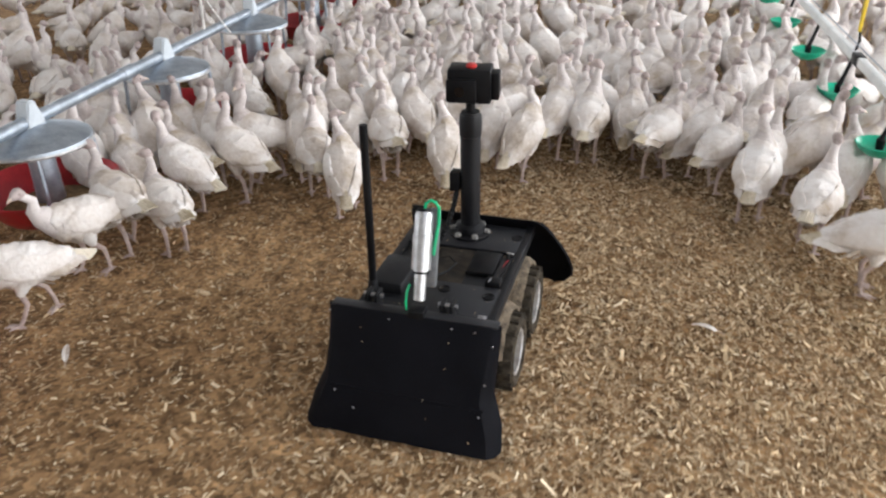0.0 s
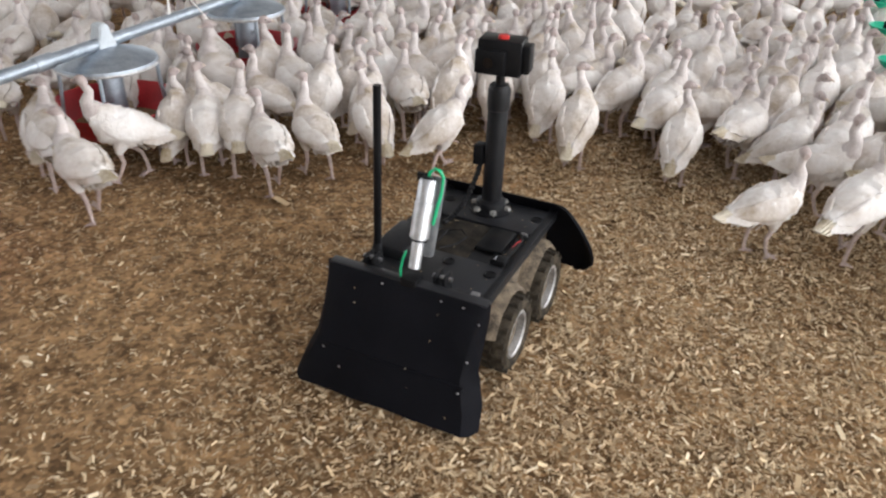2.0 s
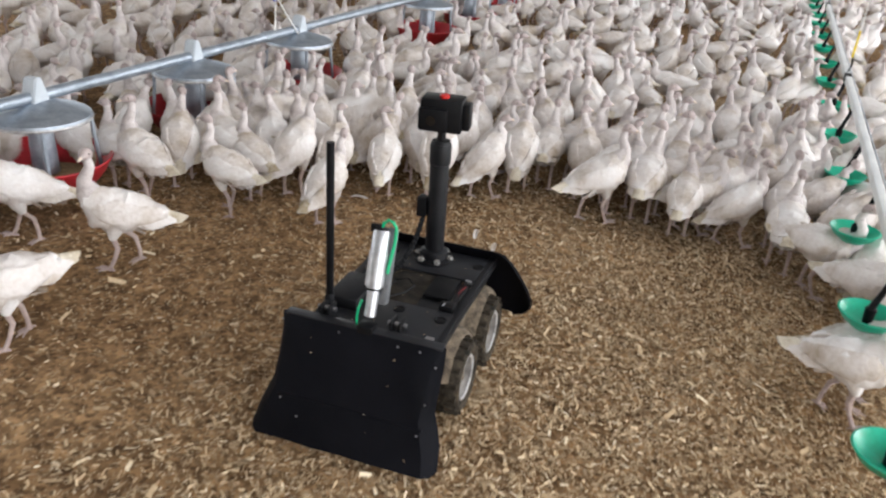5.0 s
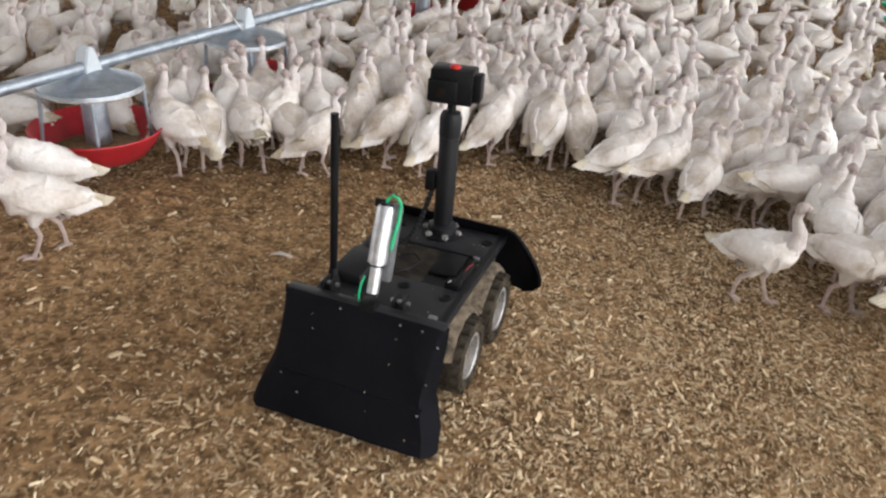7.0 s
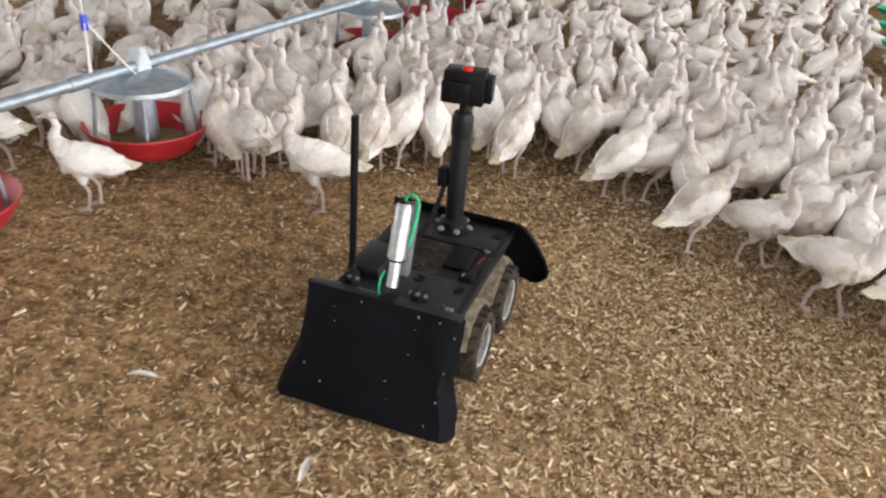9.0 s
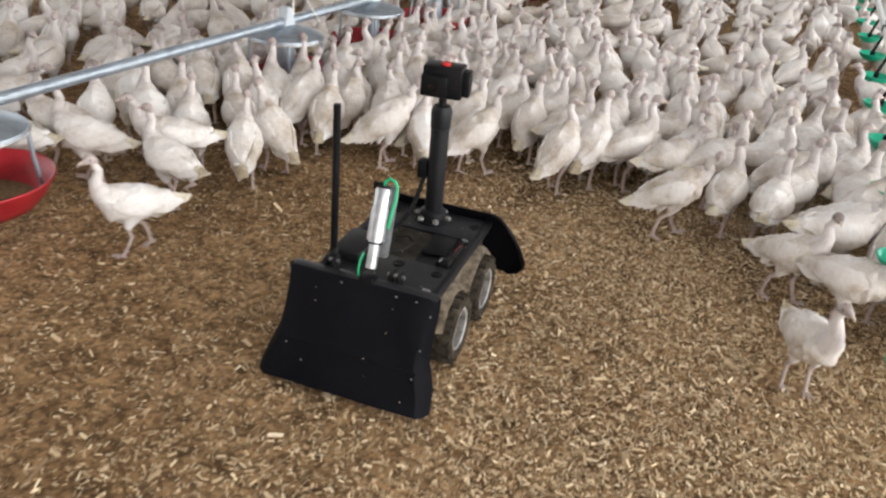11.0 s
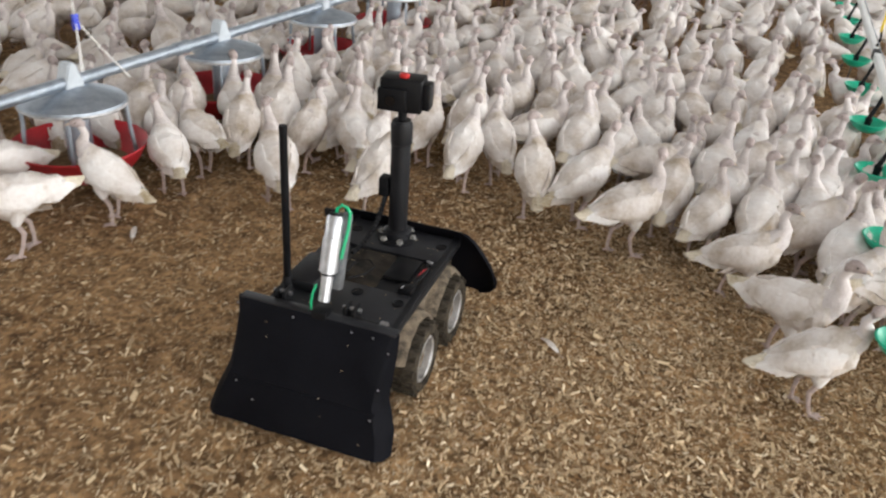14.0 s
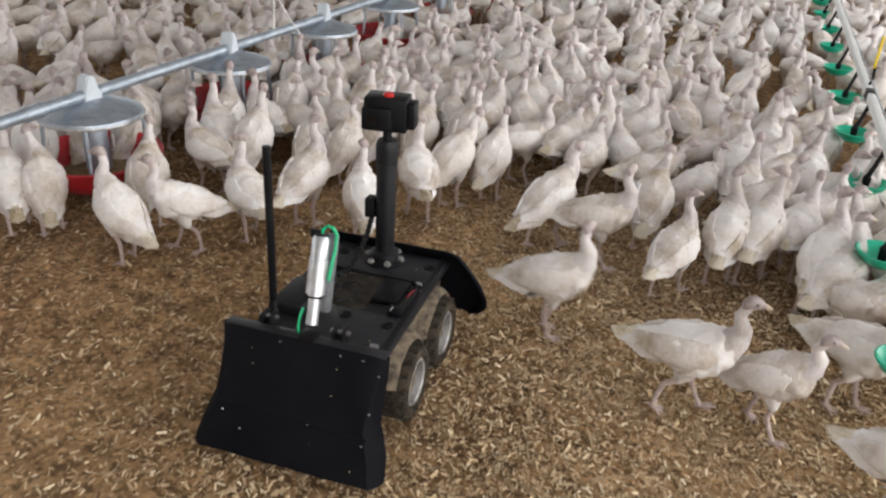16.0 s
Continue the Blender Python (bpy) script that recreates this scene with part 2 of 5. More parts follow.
guided((7.5, 0.48, 1.85, -35), (12, 0.38, 1.90, -70), (12.5, 0.38, 1.33, -71), (13, 0.46, 1.31, -32), (14, 0.55, 1.03, -32), (14.5, 0.49, 0.98, -72), (15, 0.54, 0.92, -73), (16, 0.48, 1.03, -71))
guided((8, -1.98, 0.92, 132))
guided((8, -0.54, 1.64, 22))
guided((8, 0.67, 2.00, -38))
guided((8, 0.30, 1.76, 8), (9, 0.24, 1.37, -29), (12, 0.14, 1.51, 13), (12.5, 0.19, 1.37, -28), (13, 0.29, 1.31, -29), (14, 0.33, 1.19, -29), (14.5, 0.44, 1.24, 8), (15, 0.41, 1.19, 9), (16, 0.27, 1.08, -27))
guided((12, -1.15, 0.04, 133), (12.5, -1.22, -0.23, 139), (13, -1.36, -0.10, 139), (14, -2.05, -0.50, 139))
guided((12, 1.08, 1.60, -83), (12.5, 1.18, 1.48, -85), (13, 1.26, 1.48, -87), (14, 1.20, 1.38, -5), (14.5, 1.17, 1.37, -86))
guided((12, -0.70, 1.52, 22), (13, -0.68, 0.80, 31), (14, -0.78, 0.68, 76), (14.5, -0.95, 0.79, 36), (15, -0.71, 0.82, 72), (16, -0.65, 0.80, 32))
guided((12, -2.05, 0.92, 19), (16, -0.78, 0.60, 37))
guided((12, 1.95, 0.78, -42), (14, 1.95, 0.44, -61), (14.8, 1.35, 0.35, -71), (15.5, 0.88, 0.42, -80), (16, 0.90, 0.29, -81))
guided((12.5, 1.31, 1.43, -87), (14, 1.00, 1.21, -2), (14.5, 1.03, 1.11, -43), (15, 1.16, 1.10, -86), (16, 0.93, 1.12, -1))
guided((12.5, -2.05, 0.55, 76), (14, -2.05, 0.27, 119), (14.5, -0.94, 0.34, 127), (16, -1.06, 0.24, 86))
guided((12.5, -0.70, 1.52, 18), (14.5, -0.66, 1.03, 29), (15, -0.57, 0.90, 29), (16, -0.28, 1.07, 23))
guided((12.5, 1.95, 0.47, -55), (14, 1.95, 0.10, -87), (14.5, 1.27, 0.15, -92), (15, 1.29, 0.05, -94), (15.5, 1.35, 0.17, -80), (16, 1.46, 0.04, -96))
guided((13, 1.01, 1.87, -2))
guided((13, 1.95, 0.50, -62), (14, 1.23, 0.39, -89), (14.5, 1.27, 0.45, -91), (15, 1.29, 0.54, -91), (15.5, 1.11, 0.43, -75), (16, 1.13, 0.30, -120))
guided((14.5, 1.46, 1.44, -91))
guided((9, 1.5, 0.75, -90), (10.6, 1.14, 0.62, -120), (11.3, 1.19, 0.17, -110), (11.5, 1.39, 0.08, -100), (12.3, 1.89, -0.22, -100))
# two birds that start up with beating wings: their rows, and when they beat
BEATING = {len(GUIDED): (4.1, 5.1), len(GUIDED) + 1: (3.6, 4.2)}
guided((2.5, -0.95, 1.62, 20), (4, -1.0, 1.3, 30), (5, -1.14, 1.37, 40), (7.5, -1.5, 1.3, 40))
guided((2.5, -1.4, 0.62, 60), (3.5, -1.33, 0.42, 70), (4, -1.31, 0.25, 95), (5, -1.8, -0.05, 120), (7.5, -2.05, -0.9, 130))

# ---- world and light ----
world = bpy.data.worlds.new("sky")
scene.world = world
world.use_nodes = True
wn, wl = world.node_tree.nodes, world.node_tree.links
sky = wn.new("ShaderNodeTexSky")
sky.sky_type, sky.sun_disc, sky.sun_elevation, sky.sun_rotation = "NISHITA", False, radians(50), radians(100)
wl.new(sky.outputs[0], wn["Background"].inputs[0])
wn["Background"].inputs[1].default_value = 0.12


def opening_light(name, x, y, z, sx, sy, watts, rx, ry, rz, colour=(1.0, 0.975, 0.94)):
    """An area lamp in one of the barn's long side openings, or in the added ceiling slot."""
    data = bpy.data.lights.new(name, "AREA")
    data.shape, data.size, data.size_y, data.energy, data.color = "RECTANGLE", sx, sy, watts, colour
    ob = new(name, data)
    ob.matrix_basis = pose(x, y, z, rx, ry, rz)
    return ob


# ---- materials ----
def nodes(name, rough=0.6, metal=0.0, spec=0.5):
    m = bpy.data.materials.new(name)
    m.use_nodes = True
    n = m.node_tree.nodes
    b = n["Principled BSDF"]
    b.inputs["Roughness"].default_value = rough
    b.inputs["Metallic"].default_value = metal
    b.inputs["Specular IOR Level"].default_value = spec
    return m, n, m.node_tree.links, b


def mottled(name, c1, c2, scale=20.0, fine=120.0, rough=0.6, metal=0.0, bump=0.15, spec=0.5, rnd=0.0, c3=None, rough2=None, fw=0.45):
    """Two colours mixed by a coarse and a fine noise, with a fine relief; rnd varies it from object to object."""
    m, n, l, b = nodes(name, rough, metal, spec)
    tc = n.new("ShaderNodeTexCoord")
    a = n.new("ShaderNodeTexNoise")
    a.inputs["Scale"].default_value, a.inputs["Detail"].default_value = scale, 5
    f = n.new("ShaderNodeTexNoise")
    f.inputs["Scale"].default_value, f.inputs["Detail"].default_value = fine, 3
    l.new(tc.outputs["Object"], a.inputs["Vector"])
    l.new(tc.outputs["Object"], f.inputs["Vector"])
    add = n.new("ShaderNodeMath")
    add.operation = "MULTIPLY_ADD"
    l.new(f.outputs[0], add.inputs[0])
    add.inputs[1].default_value = fw
    l.new(a.outputs[0], add.inputs[2])
    if rnd:
        info = n.new("ShaderNodeObjectInfo")
        ad2 = n.new("ShaderNodeMath")
        ad2.operation = "MULTIPLY_ADD"
        l.new(info.outputs["Random"], ad2.inputs[0])
        ad2.inputs[1].default_value = rnd
        l.new(add.outputs[0], ad2.inputs[2])
        add = ad2
    ramp = n.new("ShaderNodeValToRGB")
    e = ramp.color_ramp.elements
    e[0].position, e[0].color = 0.28 + 0.5 * fw + rnd * 0.3, (*c1, 1)
    e[1].position, e[1].color = 0.73 + 0.5 * fw + rnd * 0.6, (*c2, 1)
    if c3:
        k = e.new(0.5 + 0.5 * fw + rnd * 0.45)
        k.color = (*c3, 1)
    l.new(add.outputs[0], ramp.inputs[0])
    l.new(ramp.outputs[0], b.inputs["Base Color"])
    if rough2 is not None:
        mr = n.new("ShaderNodeMapRange")
        mr.inputs["From Min"].default_value, mr.inputs["From Max"].default_value = 0.45, 1.0
        mr.inputs["To Min"].default_value, mr.inputs["To Max"].default_value = rough, rough2
        l.new(add.outputs[0], mr.inputs[0])
        l.new(mr.outputs[0], b.inputs["Roughness"])
    if bump:
        bp = n.new("ShaderNodeBump")
        bp.inputs["Strength"].default_value, bp.inputs["Distance"].default_value = bump, 0.01
        l.new(f.outputs[0], bp.inputs["Height"])
        l.new(bp.outputs[0], b.inputs["Normal"])
    return m


M_PLASTIC = mottled("black_sheet", (0.0035, 0.0037, 0.0055), (0.008, 0.0083, 0.0115), 6, 200, 0.5, bump=0.04, rough2=0.65, spec=0.07)
M_FRAME = mottled("black_metal", (0.004, 0.0041, 0.0055), (0.0105, 0.0107, 0.0125), 12, 90, 0.38, bump=0.08, rough2=0.65, spec=0.25)
M_DECK = mottled("dusty_deck", (0.004, 0.0042, 0.0056), (0.014, 0.0144, 0.0165), 9, 150, 0.3, bump=0.05, rough2=0.6, spec=0.35)
M_PANEL = mottled("worn_panel", (0.007, 0.0073, 0.0095), (0.023, 0.0237, 0.0275), 9, 150, 0.28, bump=0.05, rough2=0.6, spec=0.35)
M_DUST = mottled("dust_film", (0.007, 0.0065, 0.0065), (0.05, 0.04, 0.029), 26, 160, 0.85, bump=0.3, spec=0.2)
M_RUBBER = mottled("dusty_rubber", (0.006, 0.0058, 0.0055), (0.085, 0.068, 0.048), 24, 120, 0.85, bump=0.3, spec=0.2)
M_MUD = mottled("caked_litter", (0.05, 0.041, 0.031), (0.3, 0.235, 0.165), 30, 200, 0.95, bump=0.6)
M_ALU = mottled("brushed_aluminium", (0.42, 0.43, 0.45), (0.62, 0.63, 0.65), 40, 300, 0.36, 1.0, bump=0.1, rough2=0.5)
M_BOLT = mottled("dusty_bolt", (0.07, 0.068, 0.066), (0.34, 0.33, 0.31), 60, 260, 0.5, 0.4, bump=0.2, rough2=0.8)
M_HOUSING = mottled("grey_casting", (0.1, 0.105, 0.115), (0.2, 0.21, 0.22), 30, 200, 0.45, 0.5, bump=0.08, rough2=0.6)
M_RIM = mottled("pale_rim", (0.2, 0.19, 0.18), (0.66, 0.66, 0.66), 25, 160, 0.4, 0.6, bump=0.1, rough2=0.7)
M_STEEL = mottled("galvanised_steel", (0.27, 0.31, 0.36), (0.45, 0.5, 0.56), 18, 120, 0.38, 0.8, bump=0.05, rough2=0.55)
M_BRACKET = mottled("grey_plastic", (0.42, 0.46, 0.5), (0.55, 0.59, 0.63), 20, 120, 0.5, bump=0.03)
M_RED = mottled("red_plastic", (0.3, 0.01, 0.018), (0.5, 0.02, 0.03), 12, 90, 0.35, bump=0.03, rough2=0.55)
M_REDBTN = mottled("red_button", (0.36, 0.012, 0.012), (0.5, 0.025, 0.02), 12, 90, 0.35, bump=0.0)
M_GREEN = mottled("green_plastic", (0.0, 0.3, 0.17), (0.01, 0.44, 0.27), 14, 90, 0.28, bump=0.02, rough2=0.45)
M_WIRE = mottled("green_wire", (0.0, 0.32, 0.12), (0.01, 0.45, 0.2), 14, 90, 0.4, bump=0.0)
M_WHITEPIPE = mottled("white_pipe", (0.6, 0.62, 0.62), (0.78, 0.79, 0.78), 9, 90, 0.35, bump=0.03, rough2=0.6)
M_BLACKNIP = mottled("black_plastic", (0.004, 0.004, 0.005), (0.009, 0.009, 0.01), 20, 90, 0.45, bump=0.03, spec=0.15)
M_GLASSBLACK = mottled("lens_glass", (0.003, 0.003, 0.004), (0.006, 0.006, 0.008), 20, 90, 0.12, bump=0, spec=0.5)
M_YELLOW = mottled("yellow_strap", (0.75, 0.52, 0.02), (0.85, 0.63, 0.05), 20, 90, 0.5, bump=0.02)
M_CORD = mottled("white_cord", (0.62, 0.6, 0.58), (0.78, 0.77, 0.74), 40, 300, 0.8, bump=0.1)
M_BLUE = mottled("blue_clip", (0.02, 0.04, 0.42), (0.04, 0.07, 0.6), 30, 100, 0.4, bump=0.0)
M_FEED = mottled("brown_feed", (0.12, 0.075, 0.035), (0.3, 0.2, 0.1), 60, 260, 0.95, bump=0.5)
M_FEATHER = mottled("white_feathers", (0.4, 0.325, 0.245), (0.86, 0.84, 0.83), 7, 60, 0.88, bump=0.35, spec=0.1, rnd=0.24, c3=(0.68, 0.63, 0.595), fw=0.22)


def feathered(m, strength):
    """Adds the relief of overlapping small feathers to a plumage material."""
    n, l = m.node_tree.nodes, m.node_tree.links
    tc = n.new("ShaderNodeTexCoord")
    mp = n.new("ShaderNodeMapping")
    mp.inputs["Scale"].default_value = (60, 32, 46)
    v = n.new("ShaderNodeTexVoronoi")
    v.inputs["Scale"].default_value = 1.0
    l.new(tc.outputs["Object"], mp.inputs["Vector"])
    l.new(mp.outputs[0], v.inputs["Vector"])
    b2 = n.new("ShaderNodeBump")
    b2.invert = True
    b2.inputs["Strength"].default_value, b2.inputs["Distance"].default_value = strength, 0.006
    l.new(v.outputs["Distance"], b2.inputs["Height"])
    old = next(x for x in n if x.type == "BUMP" and x != b2)
    l.new(old.outputs[0], b2.inputs["Normal"])
    l.new(b2.outputs[0], n["Principled BSDF"].inputs["Normal"])
    # small brown stains, elsewhere on each bird
    info = n.new("ShaderNodeObjectInfo")
    sh = n.new("ShaderNodeVectorMath")
    sh.operation = "MULTIPLY_ADD"
    l.new(info.outputs["Random"], sh.inputs[0])
    sh.inputs[1].default_value = (7, 11, 5)
    l.new(tc.outputs["Object"], sh.inputs[2])
    spot = n.new("ShaderNodeTexNoise")
    spot.inputs["Scale"].default_value, spot.inputs["Detail"].default_value = 13, 4
    l.new(sh.outputs[0], spot.inputs["Vector"])
    mr = n.new("ShaderNodeMapRange")
    mr.inputs["From Min"].default_value, mr.inputs["From Max"].default_value = 0.64, 0.76
    mr.inputs["To Max"].default_value = 0.45
    l.new(spot.outputs[0], mr.inputs[0])
    mx = n.new("ShaderNodeMix")
    mx.data_type = "RGBA"
    l.new(mr.outputs[0], mx.inputs[0])
    bs = n["Principled BSDF"].inputs["Base Color"]
    l.new(bs.links[0].from_socket, mx.inputs[6])
    mx.inputs[7].default_value = (0.36, 0.27, 0.17, 1)
    l.new(mx.outputs[2], bs)


feathered(M_FEATHER, 0.14)
M_TAIL = mottled("soiled_tail_feathers", (0.42, 0.34, 0.22), (0.74, 0.68, 0.57), 14, 90, 0.85, bump=0.55, spec=0.2, rnd=0.35)
M_NECK = mottled("downy_neck", (0.44, 0.385, 0.37), (0.66, 0.61, 0.595), 22, 160, 0.8, bump=0.4, spec=0.2, rnd=0.3)
M_HEAD = mottled("bare_head_skin", (0.27, 0.22, 0.21), (0.45, 0.375, 0.36), 40, 200, 0.6, bump=0.2, rnd=0.3)
M_BEAK = mottled("horn_beak", (0.5, 0.4, 0.32), (0.62, 0.52, 0.42), 40, 200, 0.5, bump=0.1)
M_LEG = mottled("pink_scaled_leg", (0.4, 0.31, 0.29), (0.58, 0.47, 0.43), 60, 260, 0.6, bump=0.4, rnd=0.2)
M_EYE = mottled("dark_eye", (0.01, 0.01, 0.01), (0.02, 0.015, 0.012), 40, 200, 0.15, bump=0)
M_WALL = mottled("barn_wall", (0.5, 0.5, 0.48), (0.62, 0.62, 0.6), 2, 30, 0.8, bump=0.1)
M_ROOF = mottled("barn_ceiling", (0.4, 0.4, 0.385), (0.52, 0.52, 0.5), 1.5, 30, 0.7, bump=0.05)
M_SCREW = mottled("zinc_screw", (0.3, 0.3, 0.32), (0.5, 0.5, 0.52), 30, 200, 0.35, 1.0, bump=0)


def litter_material(name, c):
    """Trodden wood shavings: dark damp patches, pale chips and a rough relief."""
    m, n, l, b = nodes(name, 0.95, 0, 0.15)
    tc = n.new("ShaderNodeTexCoord")
    big = n.new("ShaderNodeTexNoise")
    big.inputs["Scale"].default_value, big.inputs["Detail"].default_value = 0.9, 6
    mid = n.new("ShaderNodeTexNoise")
    mid.inputs["Scale"].default_value, mid.inputs["Detail"].default_value = 14, 6
    chip = n.new("ShaderNodeTexVoronoi")
    chip.inputs["Scale"].default_value = 75
    for x in (big, mid, chip):
        l.new(tc.outputs["Object"], x.inputs["Vector"])
    r1 = n.new("ShaderNodeValToRGB")
    e = r1.color_ramp.elements
    e[0].position, e[0].color = 0.32, (*c[0], 1)
    e[1].position, e[1].color = 0.68, (*c[1], 1)
    l.new(big.outputs[0], r1.inputs[0])
    r2 = n.new("ShaderNodeValToRGB")
    e = r2.color_ramp.elements
    e[0].position, e[0].color = 0.35, (0.55, 0.52, 0.5, 1)
    e[1].position, e[1].color = 0.7, (1.2, 1.18, 1.15, 1)
    l.new(mid.outputs[0], r2.inputs[0])
    mx = n.new("ShaderNodeMix")
    mx.data_type, mx.blend_type = "RGBA", "MULTIPLY"
    mx.inputs[0].default_value = 1.0
    l.new(r1.outputs[0], mx.inputs[6])
    l.new(r2.outputs[0], mx.inputs[7])
    sep = n.new("ShaderNodeSeparateColor")
    l.new(chip.outputs["Color"], sep.inputs[0])
    r3 = n.new("ShaderNodeValToRGB")
    e = r3.color_ramp.elements
    e[0].position, e[0].color = 0.1, (0.6, 0.58, 0.55, 1)
    e[1].position, e[1].color = 0.95, (1.5, 1.45, 1.35, 1)
    l.new(sep.outputs[0], r3.inputs[0])
    mx2 = n.new("ShaderNodeMix")
    mx2.data_type, mx2.blend_type = "RGBA", "MULTIPLY"
    mx2.inputs[0].default_value = 1.0
    l.new(mx.outputs[2], mx2.inputs[6])
    l.new(r3.outputs[0], mx2.inputs[7])
    l.new(mx2.outputs[2], b.inputs["Base Color"])
    bp = n.new("ShaderNodeBump")
    bp.inputs["Strength"].default_value, bp.inputs["Distance"].default_value = 0.8, 0.012
    ad = n.new("ShaderNodeMath")
    l.new(mid.outputs[0], ad.inputs[0])
    l.new(sep.outputs[1], ad.inputs[1])
    l.new(ad.outputs[0], bp.inputs["Height"])
    l.new(bp.outputs[0], b.inputs["Normal"])
    return m


M_LITTER = litter_material("litter_bed", ((0.235, 0.15, 0.081), (0.43, 0.292, 0.168)))


def shavings_material():
    """Each shaving takes its own tone from dark brown to straw."""
    m, n, l, b = nodes("wood_shavings", 0.85, 0, 0.2)
    g = n.new("ShaderNodeNewGeometry")
    r = n.new("ShaderNodeValToRGB")
    e = r.color_ramp.elements
    e[0].position, e[0].color = 0.0, (0.3, 0.212, 0.128, 1)
    e[1].position, e[1].color = 1.0, (0.84, 0.72, 0.53, 1)
    k = e.new(0.55)
    k.color = (0.575, 0.426, 0.26, 1)
    k = e.new(0.86)
    k.color = (0.74, 0.585, 0.38, 1)
    l.new(g.outputs["Random Per Island"], r.inputs[0])
    l.new(r.outputs[0], b.inputs["Base Color"])
    return m


M_SHAVING = shavings_material()


# ---- mesh helpers ----
def mesh_of(bm, name, smooth=True):
    bmesh.ops.recalc_face_normals(bm, faces=bm.faces)
    me = bpy.data.meshes.new(name)
    bm.to_mesh(me)
    bm.free()
    if smooth:
        for p in me.polygons:
            p.use_smooth = True
        me.set_sharp_from_angle(angle=radians(40))
    return me


def part(name, bm, material, parent=None, label="", at=None, smooth=True):
    me = mesh_of(bm, name, smooth)
    for m in material if isinstance(material, (list, tuple)) else [material]:
        me.materials.append(m)
    ob = new(name, me)
    if parent is not None:
        ob.parent = parent
    if at is not None:
        ob.matrix_basis = at
    if label:
        ob["label"] = label
    return ob


def loft(rings, seg=14, caps=True, bm=None):
    """Joins rings (centre, axis u, axis v) into a closed skin; u and v are half-width vectors."""
    bm = bm or bmesh.new()
    loops = []
    for c, u, v in rings:
        c, u, v = Vector(c), Vector(u), Vector(v)
        loops.append([bm.verts.new(c + u * math.cos(2 * math.pi * i / seg) + v * math.sin(2 * math.pi * i / seg)) for i in range(seg)])
    for a, b in zip(loops, loops[1:]):
        for i in range(seg):
            bm.faces.new((a[i], a[(i + 1) % seg], b[(i + 1) % seg], b[i]))
    if caps:
        bm.faces.new(loops[0])
        bm.faces.new(loops[-1])
    return bm


def tube(points, radii, seg=10, bm=None):
    """A round tube along points, with a radius for each or one for all."""
    pts = [Vector(p) for p in points]
    if not isinstance(radii, (list, tuple)):
        radii = [radii] * len(pts)
    rings = []
    for i, p in enumerate(pts):
        d = (pts[min(i + 1, len(pts) - 1)] - pts[max(i - 1, 0)]).normalized()
        ref = Vector((1, 0, 0)) if abs(d.x) < 0.9 else Vector((0, 1, 0))
        u = d.cross(ref).normalized()
        v = d.cross(u).normalized()
        rings.append((p, u * radii[i], v * radii[i]))
    return loft(rings, seg, True, bm)


def lathe(profile, seg=24, bm=None, axis_at=(0, 0)):
    """Turns a profile of (radius, z) round the z axis; closed where the radius is 0."""
    bm = bm or bmesh.new()
    loops = []
    for r, z in profile:
        if r < 1e-5:
            loops.append([bm.verts.new((axis_at[0], axis_at[1], z))])
        else:
            loops.append([bm.verts.new((axis_at[0] + r * math.cos(2 * math.pi * i / seg), axis_at[1] + r * math.sin(2 * math.pi * i / seg), z)) for i in range(seg)])
    for a, b in zip(loops, loops[1:]):
        for i in range(seg):
            j = (i + 1) % seg
            if len(a) == 1 and len(b) == 1:
                continue
            if len(a) == 1:
                bm.faces.new((a[0], b[i], b[j]))
            elif len(b) == 1:
                bm.faces.new((a[i], a[j], b[0]))
            else:
                bm.faces.new((a[i], a[j], b[j], b[i]))
    return bm


def block(x0, x1, y0, y1, z0, z1, bevel=0.004, bm=None, m=None):
    """A bevelled box."""
    b2 = bmesh.new()
    bmesh.ops.create_cube(b2, size=1)
    for v in b2.verts:
        v.co = Vector(((x0 + x1) / 2 + v.co.x * (x1 - x0), (y0 + y1) / 2 + v.co.y * (y1 - y0), (z0 + z1) / 2 + v.co.z * (z1 - z0)))
    if bevel:
        bmesh.ops.bevel(b2, geom=b2.edges[:], offset=bevel, segments=2, affect="EDGES", profile=0.5)
    if m is not None:
        bmesh.ops.transform(b2, matrix=m, verts=b2.verts)
    if bm is None:
        return b2
    me = bpy.data.meshes.new("tmp")
    b2.to_mesh(me)
    b2.free()
    bm.from_mesh(me)
    bpy.data.meshes.remove(me)
    return bm


def moved(bm, m):
    bmesh.ops.transform(bm, matrix=m, verts=bm.verts)
    return bm


def extruded(outline, depth_vec, bm=None):
    """A flat outline of points pushed along a vector."""
    bm = bm or bmesh.new()
    d = Vector(depth_vec)
    a = [bm.verts.new(Vector(p)) for p in outline]
    b = [bm.verts.new(Vector(p) + d) for p in outline]
    bm.faces.new(a)
    bm.faces.new(list(reversed(b)))
    for i in range(len(a)):
        j = (i + 1) % len(a)
        bm.faces.new((a[i], a[j], b[j], b[i]))
    return bm


# ---- barn ----
X0, X1, Y0, Y1, ZC = -8.2, 7.4, -7.0, 34.0, 4.2
# unseen slot in the ceiling, added to let in fill light
FILL_SLOT = (0.9, 2.3)


